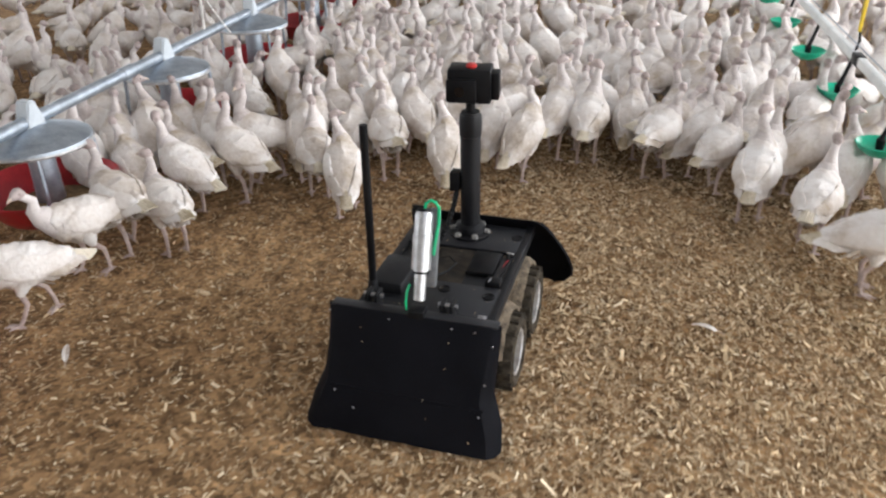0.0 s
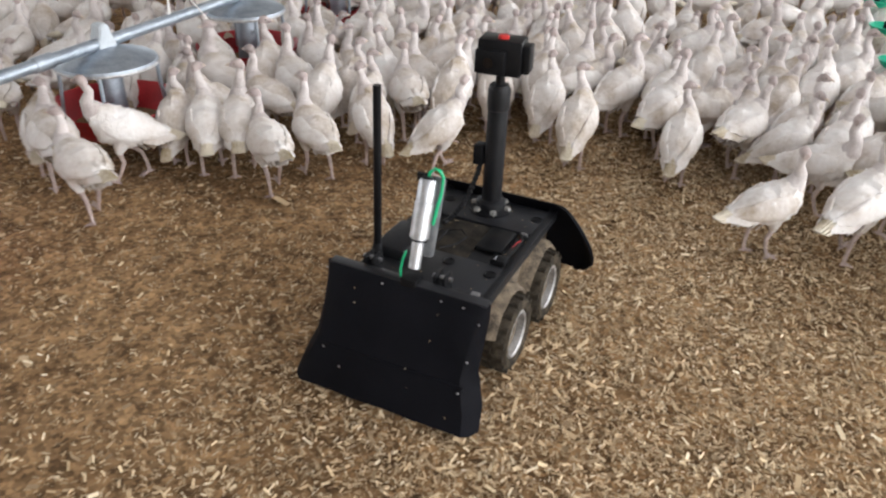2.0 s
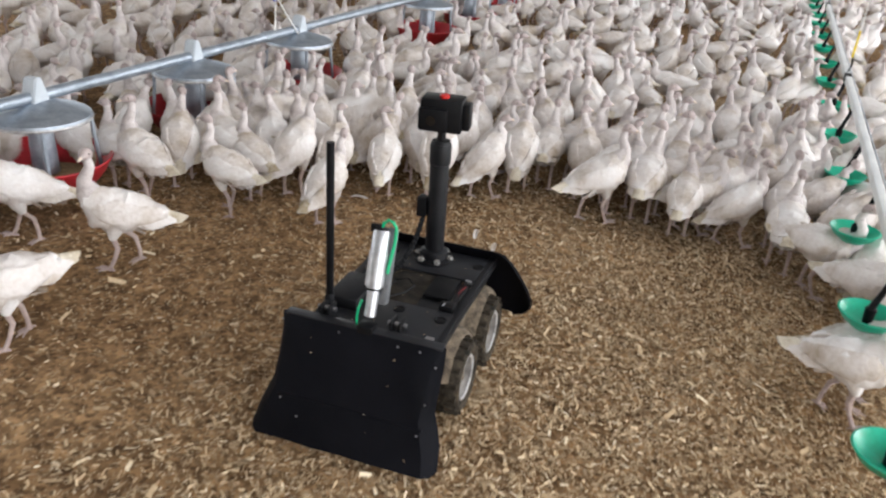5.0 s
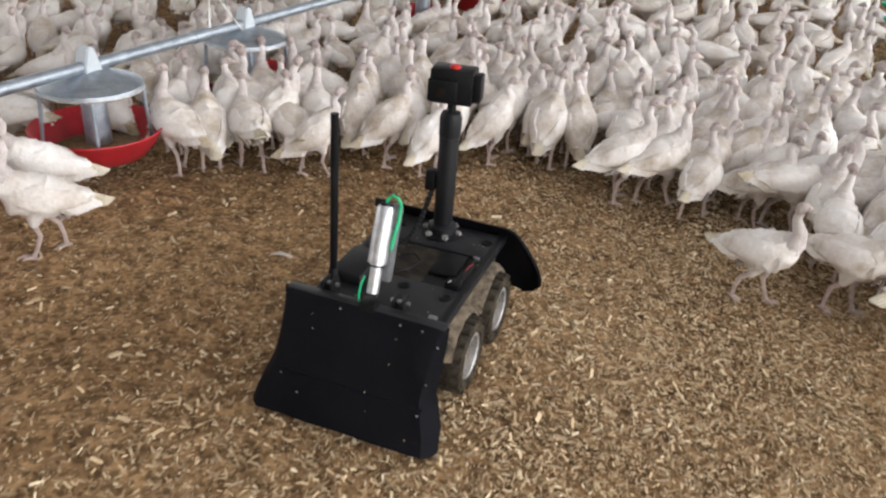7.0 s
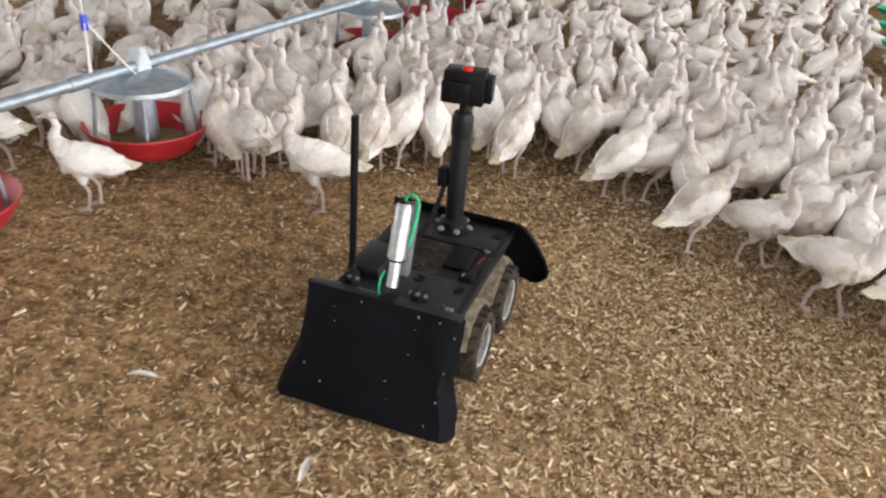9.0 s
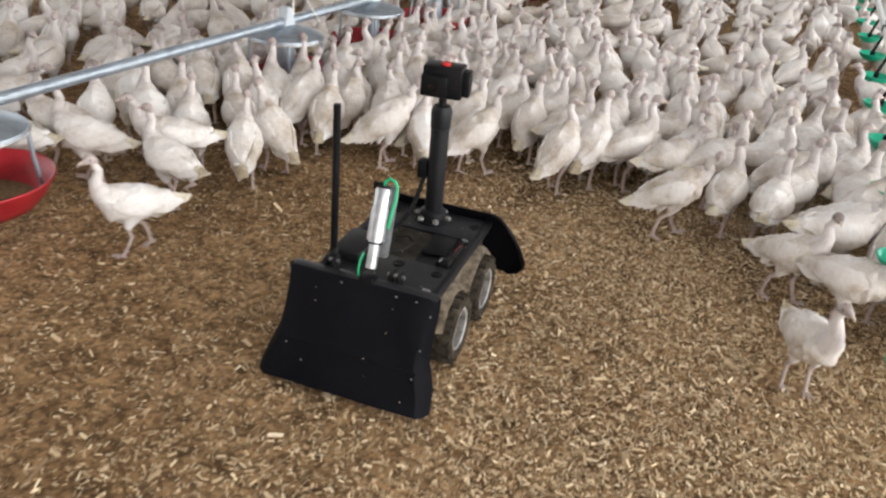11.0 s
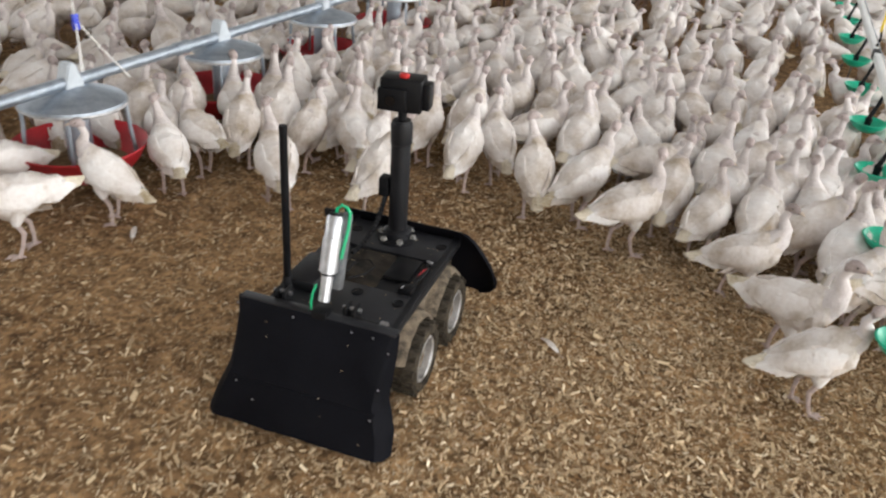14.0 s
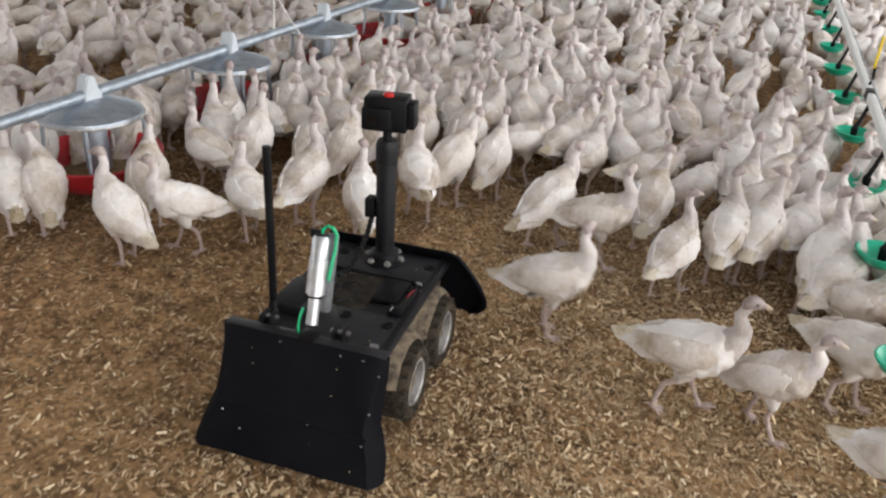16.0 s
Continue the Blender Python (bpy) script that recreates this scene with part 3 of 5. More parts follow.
def build_barn():
    bm = bmesh.new()
    bmesh.ops.create_grid(bm, x_segments=150, y_segments=410, size=0.5)
    for v in bm.verts:
        v.co = Vector(((X0 + X1) / 2 + v.co.x * (X1 - X0), (Y0 + Y1) / 2 + v.co.y * (Y1 - Y0), 0))
        v.co.z = 0.012 * noise.noise(v.co * 2.3) + 0.006 * noise.noise(v.co * 9.0) - 0.004
    floor = part("floor", bm, M_LITTER)
    tagged(floor, "trodden brown wood-shaving litter over the barn floor", "floor", kind="structure")
    t = 0.15
    bm = block(X0, FILL_SLOT[0], Y0, Y1, ZC, ZC + t, 0)
    block(FILL_SLOT[1], X1, Y0, Y1, ZC, ZC + t, 0, bm)
    tagged(part("ceiling", bm, M_ROOF, smooth=False), "plain pale barn ceiling with a long added slot for light", "ceiling", kind="structure")
    # side walls are unseen; the open band's height is set for low side light
    for name, x in (("wall_west", X0 - t), ("wall_east", X1)):
        bm = block(x, x + t, Y0, Y1, 0, 1.0, 0)
        block(x, x + t, Y0, Y1, 2.7, ZC, 0, bm)
        for i in range(12):
            y = Y0 + (Y1 - Y0) * i / 11
            block(x + 0.02, x + t - 0.02, y - 0.08, y + 0.08, 1.0, 2.7, 0, bm)
        tagged(part(name, bm, M_WALL, smooth=False), "low barn side wall under a long assumed opening", "wall", kind="structure")
    for name, y in (("wall_south", Y0 - t), ("wall_north", Y1)):
        tagged(part(name, block(X0, X1, y, y + t, 0, ZC, 0), M_WALL, smooth=False), "plain barn end wall", "wall", kind="structure")
    bm = bmesh.new()
    bmesh.ops.create_grid(bm, x_segments=2, y_segments=2, size=400)
    for v in bm.verts:
        v.co.z = -0.06
    tagged(part("ground", bm, M_LITTER), "earth ground outside the barn", "ground", kind="structure")


build_barn()
for i in range(3):
    yc = Y0 + (Y1 - Y0) * (i + 0.5) / 3
    share = (1.22, 0.92, 0.7)[i]  # lamps weakened by hand towards the north, so the far crowd is dimmer
    opening_light("opening_light_east", X1 - 0.02, yc, 1.85, 1.6, (Y1 - Y0) / 3, 1260 * share, 0, 90, 0)
    opening_light("opening_light_west", X0 + 0.02, yc, 1.85, 1.6, (Y1 - Y0) / 3, 320 * share, 0, -90, 0)
    # overhead lamp added as fill, shining down through the added slot
    opening_light("skylight", sum(FILL_SLOT) / 2, yc, ZC + 0.05, FILL_SLOT[1] - FILL_SLOT[0], (Y1 - Y0) / 3, 130, 0, 0, 0, (1.0, 0.98, 0.95))


def build_shavings():
    """Loose wood shavings along the robot's way: thousands of small curled flakes, too many to count."""
    rng = np.random.default_rng(5)
    n = 800000
    x = rng.uniform(-2.7, 2.5, n)
    y = rng.uniform(-2.1, 8.6, n)
    patch = 0.5 + 0.5 * np.sin(1.7 * x + 0.9 * np.sin(0.8 * y) + 0.6) * np.cos(0.7 * y + 0.5 * x)
    rim = np.minimum(np.minimum(x + 2.7, 2.5 - x), np.minimum(y + 2.1, 8.6 - y)) / 0.8
    keep = rng.random(n) < np.clip(rim, 0, 1) * np.clip(0.66 + 0.75 * np.clip(x, -0.7, 0.8) + 0.25 * (patch - 0.5), 0.2, 1.0)
    x, y = x[keep], y[keep]
    n = len(x)
    ln = rng.gamma(3.0, 0.0014, n) + 0.0025
    big = rng.random(n) < 0.012
    ln[big] *= 1.9
    wd = ln * rng.uniform(0.16, 0.42, n)
    yaw = rng.uniform(0, 2 * np.pi, n)
    tilt = rng.normal(0, 0.3, n)
    roll = rng.normal(0, 0.5, n)
    z = rng.uniform(0.001, 0.013, n) + ln * np.abs(np.sin(tilt)) * 0.6
    c, s = np.cos(yaw), np.sin(yaw)
    u = np.stack([c * np.cos(tilt), s * np.cos(tilt), np.sin(tilt)], 1) * ln[:, None]
    v = np.stack([-s * np.cos(roll), c * np.cos(roll), np.sin(roll)], 1) * wd[:, None]
    o = np.stack([x, y, z], 1)
    k = rng.uniform(0.3, 1.0, (n, 1))
    co = np.stack([o - u - v * k, o + u * 0.9 - v, o + u + v * k, o - u * 0.85 + v], 1).reshape(-1, 3)
    me = bpy.data.meshes.new("shavings")
    me.vertices.add(n * 4)
    me.vertices.foreach_set("co", co.astype(np.float32).ravel())
    me.loops.add(n * 4)
    me.loops.foreach_set("vertex_index", np.arange(n * 4, dtype=np.int32))
    me.polygons.add(n)
    me.polygons.foreach_set("loop_start", np.arange(0, n * 4, 4, dtype=np.int32))
    me.update(calc_edges=True)
    me.validate()
    me.materials.append(M_SHAVING)
    tagged(new("shavings", me), "loose straw-coloured wood shavings strewn over the litter", "litter", kind="stuff")


build_shavings()

# ---- feeder line ----
FX, FZ = -1.63, 0.465
F_FIRST, F_STEP = 1.393, 0.8935
F_SHIFT = {-1: -0.06, 0: -0.05, 1: -0.03, 2: -0.02, 5: 0.01}


def feeder_y(k):
    """Where feeder k hangs along the pipe."""
    return F_FIRST + F_STEP * k + F_SHIFT.get(k, 0.0)


def build_feeder():
    """A pan feeder; its base is the pan's underside, z = 0 at the floor."""
    root = new("pan_feeder")
    tagged(root, "red feeder pan under a galvanised cone lid", "feeder", "feeders along the pipe")
    bm = lathe([(0.0, 0.108), (0.15, 0.108), (0.182, 0.118), (0.222, 0.165), (0.246, 0.212), (0.254, 0.222), (0.253, 0.229), (0.243, 0.224), (0.216, 0.17), (0.176, 0.127), (0.15, 0.118), (0.0, 0.128)], 40)
    part("pan", bm, M_RED, root, "red plastic pan")
    part("feed", lathe([(0.0, 0.168), (0.08, 0.154), (0.15, 0.138), (0.18, 0.132), (0.0, 0.122)], 28), M_FEED, root, "brown feed crumbs")
    bm = lathe([(0.028, 0.452), (0.05, 0.448), (0.18, 0.408), (0.193, 0.401), (0.196, 0.385), (0.192, 0.385), (0.188, 0.398), (0.05, 0.441), (0.028, 0.444)], 40)
    part("lid", bm, M_STEEL, root, "galvanised cone lid")
    part("lid_rim", lathe([(0.1925, 0.39), (0.198, 0.392), (0.2, 0.386), (0.197, 0.38), (0.192, 0.382), (0.1925, 0.39)], 40), M_RIM, root, "bright rolled lid rim")
    part("drop_tube", lathe([(0.045, 0.444), (0.047, 0.33), (0.05, 0.16), (0.044, 0.16), (0.042, 0.33), (0.04, 0.444)], 20), M_STEEL, root)
    for i in range(4):
        a = math.pi / 4 + i * math.pi / 2
        c, s = math.cos(a), math.sin(a)
        part("strut", tube([(0.186 * c, 0.186 * s, 0.395), (0.19 * c, 0.19 * s, 0.3), (0.205 * c, 0.205 * s, 0.16)], 0.008, 8), M_STEEL, root)
    outline = [(0, -0.05, -0.06), (0, 0.05, -0.06), (0, 0.036, 0.0), (0, 0.018, 0.075), (0, -0.018, 0.075), (0, -0.036, 0.0)]
    bm = extruded([(p[0] - 0.03, p[1], p[2] + FZ) for p in outline], (0.06, 0, 0))
    bmesh.ops.bevel(bm, geom=bm.edges[:], offset=0.006, segments=2, affect="EDGES")
    part("bracket", bm, M_BRACKET, root, "grey moulded pipe saddle")
    return root


def build_feed_line():
    root = new("feed_pipe")
    tagged(root, "long galvanised feed auger pipe over the pans", "feed pipe")
    part("pipe", tube([(FX, -6.0, FZ), (FX, 10.0, FZ), (FX, 32.0, FZ)], 0.0235, 16), M_STEEL, root)
    for k in range(-2, 11):
        y = 1.05 + 2.72 * k
        part("pipe_coupling", tube([(FX, y - 0.045, FZ), (FX, y - 0.04, FZ), (FX, y + 0.04, FZ), (FX, y + 0.045, FZ)], [0.024, 0.0285, 0.0285, 0.024], 16), M_STEEL, root)
    feeder = build_feeder()
    first = True
    for k in range(-7, 30):
        if k == 4:
            continue
        m = pose(FX, feeder_y(k), 0, 0, 0, (k * 37) % 20 - 10)
        if first:
            feeder.matrix_basis = m
            first = False
        else:
            copy_thing(feeder, m)
    cord = new("suspension_line")
    tagged(cord, "white hanging cord with a blue clip over the feed pipe", "suspension line", "suspension lines")
    part("line", tube([(0, 0, FZ + 0.02), (-0.005, 0.0, 1.2), (0, 0, ZC)], 0.0035, 6), M_CORD, cord)
    part("stay", tube([(0.03, 0.2, FZ - 0.04), (0.01, 0.09, FZ + 0.1), (0, 0, FZ + 0.22)], 0.0035, 6), M_CORD, cord)
    part("stay", tube([(0, -0.01, FZ + 0.02), (0.012, -0.012, FZ + 0.14), (0, 0, FZ + 0.26)], 0.0035, 6), M_CORD, cord)
    part("clip", block(-0.008, 0.008, -0.012, 0.012, FZ + 0.18, FZ + 0.24, 0.003), M_BLUE, cord, "blue plastic clip")
    ys = [1.74 + 2.1 * k for k in range(-3, 12)]
    cord.matrix_basis = pose(FX, ys[0], 0)
    for y in ys[1:]:
        copy_thing(cord, pose(FX, y, 0))


build_feed_line()

# ---- drinker line ----
DX, DZ, DSLOPE = 1.43, 0.467, -0.019


def build_drinkers():
    root = new("water_pipe")
    tagged(root, "white square water pipe hung over the litter", "water pipe")
    root.matrix_basis = pose(DX, 0, 0, 0, 0, 1.09)
    part("profile", block(-0.015, 0.015, -6, 32, DZ - 0.019, DZ + 0.019, 0.004), M_WHITEPIPE, root)
    part("guard_wire", tube([(0.004, -6, DZ + 0.045), (0.004, 32, DZ + 0.045)], 0.003, 6), M_STEEL, root)
    for k in range(-2, 10):
        y = 1.76 + 3.44 * k
        part("pipe_coupling", block(-0.019, 0.019, y - 0.045, y + 0.045, DZ - 0.023, DZ + 0.023, 0.005), M_BLACKNIP, root, "dark pipe coupling")
    cup = new("drinker_cup")
    tagged(cup, "green plastic drinker cup under a black valve", "drinker", "drinker cups along the pipe")
    part("dish", lathe([(0.0, -0.012), (0.04, -0.01), (0.07, 0.012), (0.084, 0.032), (0.088, 0.036), (0.083, 0.038), (0.066, 0.02), (0.035, 0.002), (0.0, 0.0)], 28), M_GREEN, cup)
    part("valve", tube([(0, 0, 0.0), (0, 0, 0.05), (0, 0, 0.055), (0.012, 0, 0.1), (0.03, 0, 0.175)], [0.013, 0.017, 0.011, 0.009, 0.009], 10), M_BLACKNIP, cup, "black drinker valve")
    spots = [pose(DX + DSLOPE * y - 0.035, y, 0.285) for y in (1.15 + 0.669 * k for k in range(-9, 36))]
    cup.matrix_basis = spots[0]
    for m in spots[1:]:
        copy_thing(cup, m)
    strap = new("suspension_strap")
    tagged(strap, "yellow hanging strap with a dark hook on the water pipe", "strap", "suspension straps")
    part("hook", tube([(0, 0, DZ), (0.01, 0, DZ + 0.06), (0.0, 0, DZ + 0.13)], 0.006, 8), M_BLACKNIP, strap)
    part("band", block(-0.006, 0.006, -0.011, 0.011, DZ + 0.1, DZ + 0.25, 0.002), M_YELLOW, strap)
    part("line", tube([(0, 0, DZ + 0.24), (0, 0, ZC)], 0.003, 6), M_CORD, strap)
    ys = [1.84 + 3.46 * k for k in range(-2, 9)]
    strap.matrix_basis = pose(DX + DSLOPE * ys[0], ys[0], 0)
    for y in ys[1:]:
        copy_thing(strap, pose(DX + DSLOPE * y, y, 0))


build_drinkers()


def build_feathers():
    """Shed white feathers lying flat on the litter."""
    bm = bmesh.new()
    left, right = [], []
    for i in range(9):
        k = i / 8
        w = 0.0105 * math.sin(math.pi * min(1, 0.12 + k * 0.88)) ** 0.7
        z = 0.012 + 0.012 * math.sin(k * 2.6)
        left.append(bm.verts.new((-w, -0.04 + 0.08 * k, z + 0.003)))
        right.append(bm.verts.new((w, -0.04 + 0.08 * k, z + 0.003)))
    spine = [bm.verts.new((0, -0.04 + 0.01 * i, 0.011 + 0.012 * math.sin(i / 8 * 2.6))) for i in range(9)]
    for i in range(8):
        bm.faces.new((left[i], spine[i], spine[i + 1], left[i + 1]))
        bm.faces.new((spine[i], right[i], right[i + 1], spine[i + 1]))
    first = new("feather")
    tagged(first, "shed white feather lying on the litter", "feather", "shed feathers")
    part("vane", bm, M_FEATHER, first)
    part("quill", tube([(0, -0.062, 0.009), (0, -0.03, 0.014), (0, 0.0, 0.022), (0, 0.03, 0.023)], [0.0016, 0.0014, 0.001, 0.0005], 6), M_BEAK, first)
    spots = [(-0.04, 2.96, 15), (0.04, 0.49, 40), (-1.11, -0.25, 30), (0.03, 0.50, 50), (0.13, 2.50, 70), (0.07, 2.88, 10), (0.36, 5.78, 60), (-0.63, 3.02, 120), (-1.22, 5.69, 35), (0.74, 0.26, 80)]
    first.matrix_basis = pose(spots[0][0], spots[0][1], 0, 0, 0, spots[0][2])
    for x, y, a in spots[1:]:
        copy_thing(first, pose(x, y, 0, 0, 0, a))


build_feathers()


# ---- the robot ----
FRONT_BLADE = [(-0.306, 0.331, 0.2225, 0.01), (-0.31, 0.325, 0.223, 0.012), (-0.325, 0.285, 0.226, 0.03), (-0.35, 0.22, 0.23, 0.045), (-0.378, 0.155, 0.236, 0.055), (-0.395, 0.118, 0.25, 0.06), (-0.41, 0.08, 0.264, 0.06), (-0.43, 0.03, 0.272, 0.045)]
FRONT_RIGHT = [0.2215, 0.2215, 0.219, 0.214, 0.212, 0.226, 0.24, 0.247]
REAR_BLADE = [(-0.3, 0.318, 0.205, 0.01), (-0.31, 0.31, 0.222, 0.02), (-0.325, 0.285, 0.245, 0.03), (-0.345, 0.24, 0.275, 0.04), (-0.362, 0.195, 0.298, 0.045), (-0.378, 0.15, 0.31, 0.045), (-0.39, 0.115, 0.305, 0.04), (-0.4, 0.08, 0.282, 0.03), (-0.405, 0.062, 0.25, 0.02)]


def plow_sheet(prof, right):
    """A pushing blade facing -y: a bent sheet, upright above, its skirt flared outwards below, the ends turned back."""
    bm = bmesh.new()
    us = (-1.0, -0.985, -0.95, -0.88, -0.6, -0.3, 0, 0.3, 0.6, 0.88, 0.95, 0.985, 1.0)
    sheets = []
    for th in (0.0, 0.006):
        grid = []
        for (y, z, w, back), wr in zip(prof, right):
            line = []
            for u in us:
                k = max(0.0, abs(u) - 0.88) / 0.12
                sag = 0.003 * math.sin(u * 9 + z * 20) * (1 if z < 0.1 else 0.2)
                line.append(bm.verts.new((u * ((w if u < 0 else wr) - th), y + th + back * k * k + sag, z + (0.004 * math.sin(u * 11) if z < 0.05 else 0))))
            grid.append(line)
        sheets.append(grid)
    for g in sheets:
        for a, b in zip(g, g[1:]):
            for i in range(len(us) - 1):
                bm.faces.new((a[i], a[i + 1], b[i + 1], b[i]))
    f, k = sheets
    nr, nc = len(prof), len(us)
    for i in range(nr - 1):
        for j in (0, nc - 1):
            bm.faces.new((f[i][j], f[i + 1][j], k[i + 1][j], k[i][j]))
    for j in range(nc - 1):
        for i in (0, nr - 1):
            bm.faces.new((f[i][j], f[i][j + 1], k[i][j + 1], k[i][j]))
    return bm


WHEELS = [(x, y) for y in (-0.075, 0.185) for x in (-0.188, 0.188)]
WHEEL_R, HUB_Z = 0.108, 0.103


LUGS = []


def build_wheel(root, x, y):
    side = 1 if x > 0 else -1
    wheel = part("wheel", lathe([(0.058, -0.03), (0.064, -0.034), (0.071, -0.026), (0.071, 0.026), (0.064, 0.034), (0.058, 0.03), (0.06, 0.015), (0.06, -0.015), (0.058, -0.03)], 32), M_RIM, root, "pale metal rim")
    prof = [(0.066, -0.026), (0.075, -0.036), (0.092, -0.038), (0.101, -0.03), (0.104, -0.012), (0.104, 0.012), (0.101, 0.03), (0.092, 0.038), (0.075, 0.036), (0.066, 0.026), (0.066, -0.026)]
    tyre = part("tyre", lathe(prof, 32), M_RUBBER, wheel, "dusty rubber tyre")
    lug = None
    for i in range(16):
        for q in (-1, 1):
            m = Matrix.Rotation(2 * math.pi * (i + 0.25 * q) / 16, 4, "Z") @ Matrix.Translation((0.104, 0, q * 0.018))
            if LUGS:
                ob = new("lug", LUGS[0])
                ob.parent, ob.matrix_basis = tyre, m
            else:
                ob = part("lug", block(-0.004, 0.006, -0.008, 0.008, -0.016, 0.016, 0), M_RUBBER, tyre, at=m, smooth=False)
                LUGS.append(ob.data)
    part("hub", lathe([(0.0, 0.022 * side), (0.016, 0.022 * side), (0.02, 0.014 * side), (0.061, 0.01 * side), (0.061, -0.012 * side), (0.0, -0.012 * side)], 24), M_MUD, wheel, "dark dusty wheel disc")
    for i in range(4):
        a = i * math.pi / 2 + 0.4
        part("wheel_bolt", lathe([(0.0, 0.018 * side), (0.005, 0.017 * side), (0.005, 0.008 * side), (0.0, 0.008 * side)], 6, axis_at=(0.034 * math.cos(a), 0.034 * math.sin(a))), M_SCREW, wheel)
    wheel.matrix_basis = pose(x, y, HUB_Z, 0, 90, 0)
    return wheel


def wheel_arch(s, y):
    """A bent guard over a wheel, uneven with caked litter."""
    bm = bmesh.new()
    loops = []
    for k in range(13):
        a = radians(22 + 136 * k / 12)
        ring = []
        for x, r in ((0.15, 0.121), (0.18, 0.119), (0.198, 0.116), (0.2, 0.124), (0.182, 0.133), (0.15, 0.138)):
            p = Vector((s * x, y + r * math.cos(a), HUB_Z + r * math.sin(a)))
            ring.append(bm.verts.new(p + Vector((0.6, 0.5, 0.5)) * 0.008 * noise.noise(p * 45)))
        loops.append(ring)
    for a, b in zip(loops, loops[1:]):
        for i in range(6):
            bm.faces.new((a[i], a[(i + 1) % 6], b[(i + 1) % 6], b[i]))
    bm.faces.new(loops[0])
    bm.faces.new(loops[-1])
    return bm


def build_robot():
    root = new("robot")
    tagged(root, "black four-wheeled robot with blades, antenna and camera mast", "robot")
    # chassis and deck
    bm = block(-0.15, 0.15, -0.27, 0.31, 0.09, 0.255, 0.012)
    part("chassis", bm, M_FRAME, root)
    bm = block(-0.186, 0.186, -0.275, 0.315, 0.262, 0.276, 0.004)
    part("deck", bm, M_DECK, root, "dusty dark deck plate")
    bm = block(-0.17, 0.172, -0.255, -0.06, 0.278, 0.288, 0.004)
    part("deck_panel", bm, M_PANEL, root, "worn grey-black deck panel")
    bm = block(-0.17, 0.172, 0.14, 0.3, 0.278, 0.288, 0.004)
    part("deck_panel", bm, M_PANEL, root, "worn grey-black deck panel")
    part("cover", block(0.05, 0.13, 0.0, 0.125, 0.278, 0.294, 0.008), M_BLACKNIP, root, "dark box cover")
    part("connector", block(0.118, 0.16, -0.055, -0.02, 0.278, 0.3, 0.004), M_BLACKNIP, root)
    part("connector_pin", tube([(0.128, -0.052, 0.299), (0.133, -0.042, 0.304)], 0.0018, 8), M_SCREW, root)
    part("lead", tube([(0.148, 0.03, 0.3), (0.152, 0.06, 0.301), (0.155, 0.085, 0.294)], 0.0011, 8), M_RED, root, "thin red lead")
    part("lead", tube([(0.15, -0.02, 0.292), (0.16, 0.03, 0.299), (0.158, 0.08, 0.294), (0.14, 0.13, 0.292)], 0.0035, 8), M_BLACKNIP, root)
    part("latch", block(0.14, 0.16, 0.117, 0.127, 0.286, 0.297, 0.003), M_SCREW, root)
    part("lead", tube([(-0.05, -0.02, 0.29), (-0.045, 0.03, 0.3), (-0.01, 0.05, 0.302), (0.015, 0.03, 0.295), (0.0, -0.01, 0.288), (-0.03, -0.05, 0.29)], 0.003, 8), M_BLACKNIP, root, "looped black lead")
    for x in (0.075, -0.12):
        part("clevis", block(x - 0.017, x - 0.007, -0.275, -0.23, 0.278, 0.352, 0.004), M_BLACKNIP, root)
        part("clevis", block(x + 0.007, x + 0.017, -0.275, -0.23, 0.278, 0.352, 0.004), M_BLACKNIP, root)
        part("clevis_pin", tube([(x - 0.025, -0.253, 0.34), (x + 0.025, -0.253, 0.34)], 0.006, 10), M_SCREW, root)
    part("link_bar", block(0.092, 0.165, -0.25, -0.238, 0.296, 0.31, 0.003), M_FRAME, root)
    part("link_tip", block(0.148, 0.17, -0.252, -0.236, 0.308, 0.316, 0.002), M_SCREW, root, "bright steel link tip")
    part("link_bar", block(-0.11, -0.03, -0.262, -0.246, 0.296, 0.312, 0.003), M_FRAME, root)
    part("cover", block(-0.175, -0.08, -0.16, 0.0, 0.278, 0.32, 0.012), M_FRAME, root, "dark box cover")
    part("tray", block(-0.08, 0.05, -0.058, 0.138, 0.277, 0.281, 0.002), M_DUST, root, "recess brown with litter dust")
    for x, y in ((0.143, -0.109), (0.148, 0.231), (0.02, -0.1), (-0.13, 0.23)):
        part("grommet", lathe([(0.0, 0.2885), (0.012, 0.2885), (0.014, 0.291), (0.0175, 0.29), (0.0175, 0.287), (0.0, 0.287)], 20, axis_at=(x, y)), M_BLACKNIP, root)
    for s in (-1, 1):
        part("side_rail", block(s * 0.172 - 0.012, s * 0.172 + 0.012, -0.28, 0.32, 0.27, 0.288, 0.003), M_FRAME, root)
        part("side_plate", block(s * 0.155 - 0.005, s * 0.155 + 0.005, -0.26, 0.31, 0.1, 0.259, 0.003), M_MUD, root, "side plate caked with litter")
        for y in (-0.075, 0.185):
            part("wheel_arch", wheel_arch(s, y), M_MUD, root, "wheel arch caked with litter")
            part("axle", tube([(s * 0.15, y, HUB_Z), (s * 0.19, y, HUB_Z)], 0.014, 12), M_FRAME, root)
    for sign in (1, -1):
        part("blade", plow_sheet(FRONT_BLADE, FRONT_RIGHT) if sign > 0 else plow_sheet(REAR_BLADE, [0.205] * 9), M_PLASTIC, root, "flared black pushing blade", at=pose(0, 0, 0, 0, 0, 0 if sign > 0 else 180))
        for x in (-0.11, 0.11):
            y0, y1 = sorted((-0.3 * sign, -0.26 * sign))
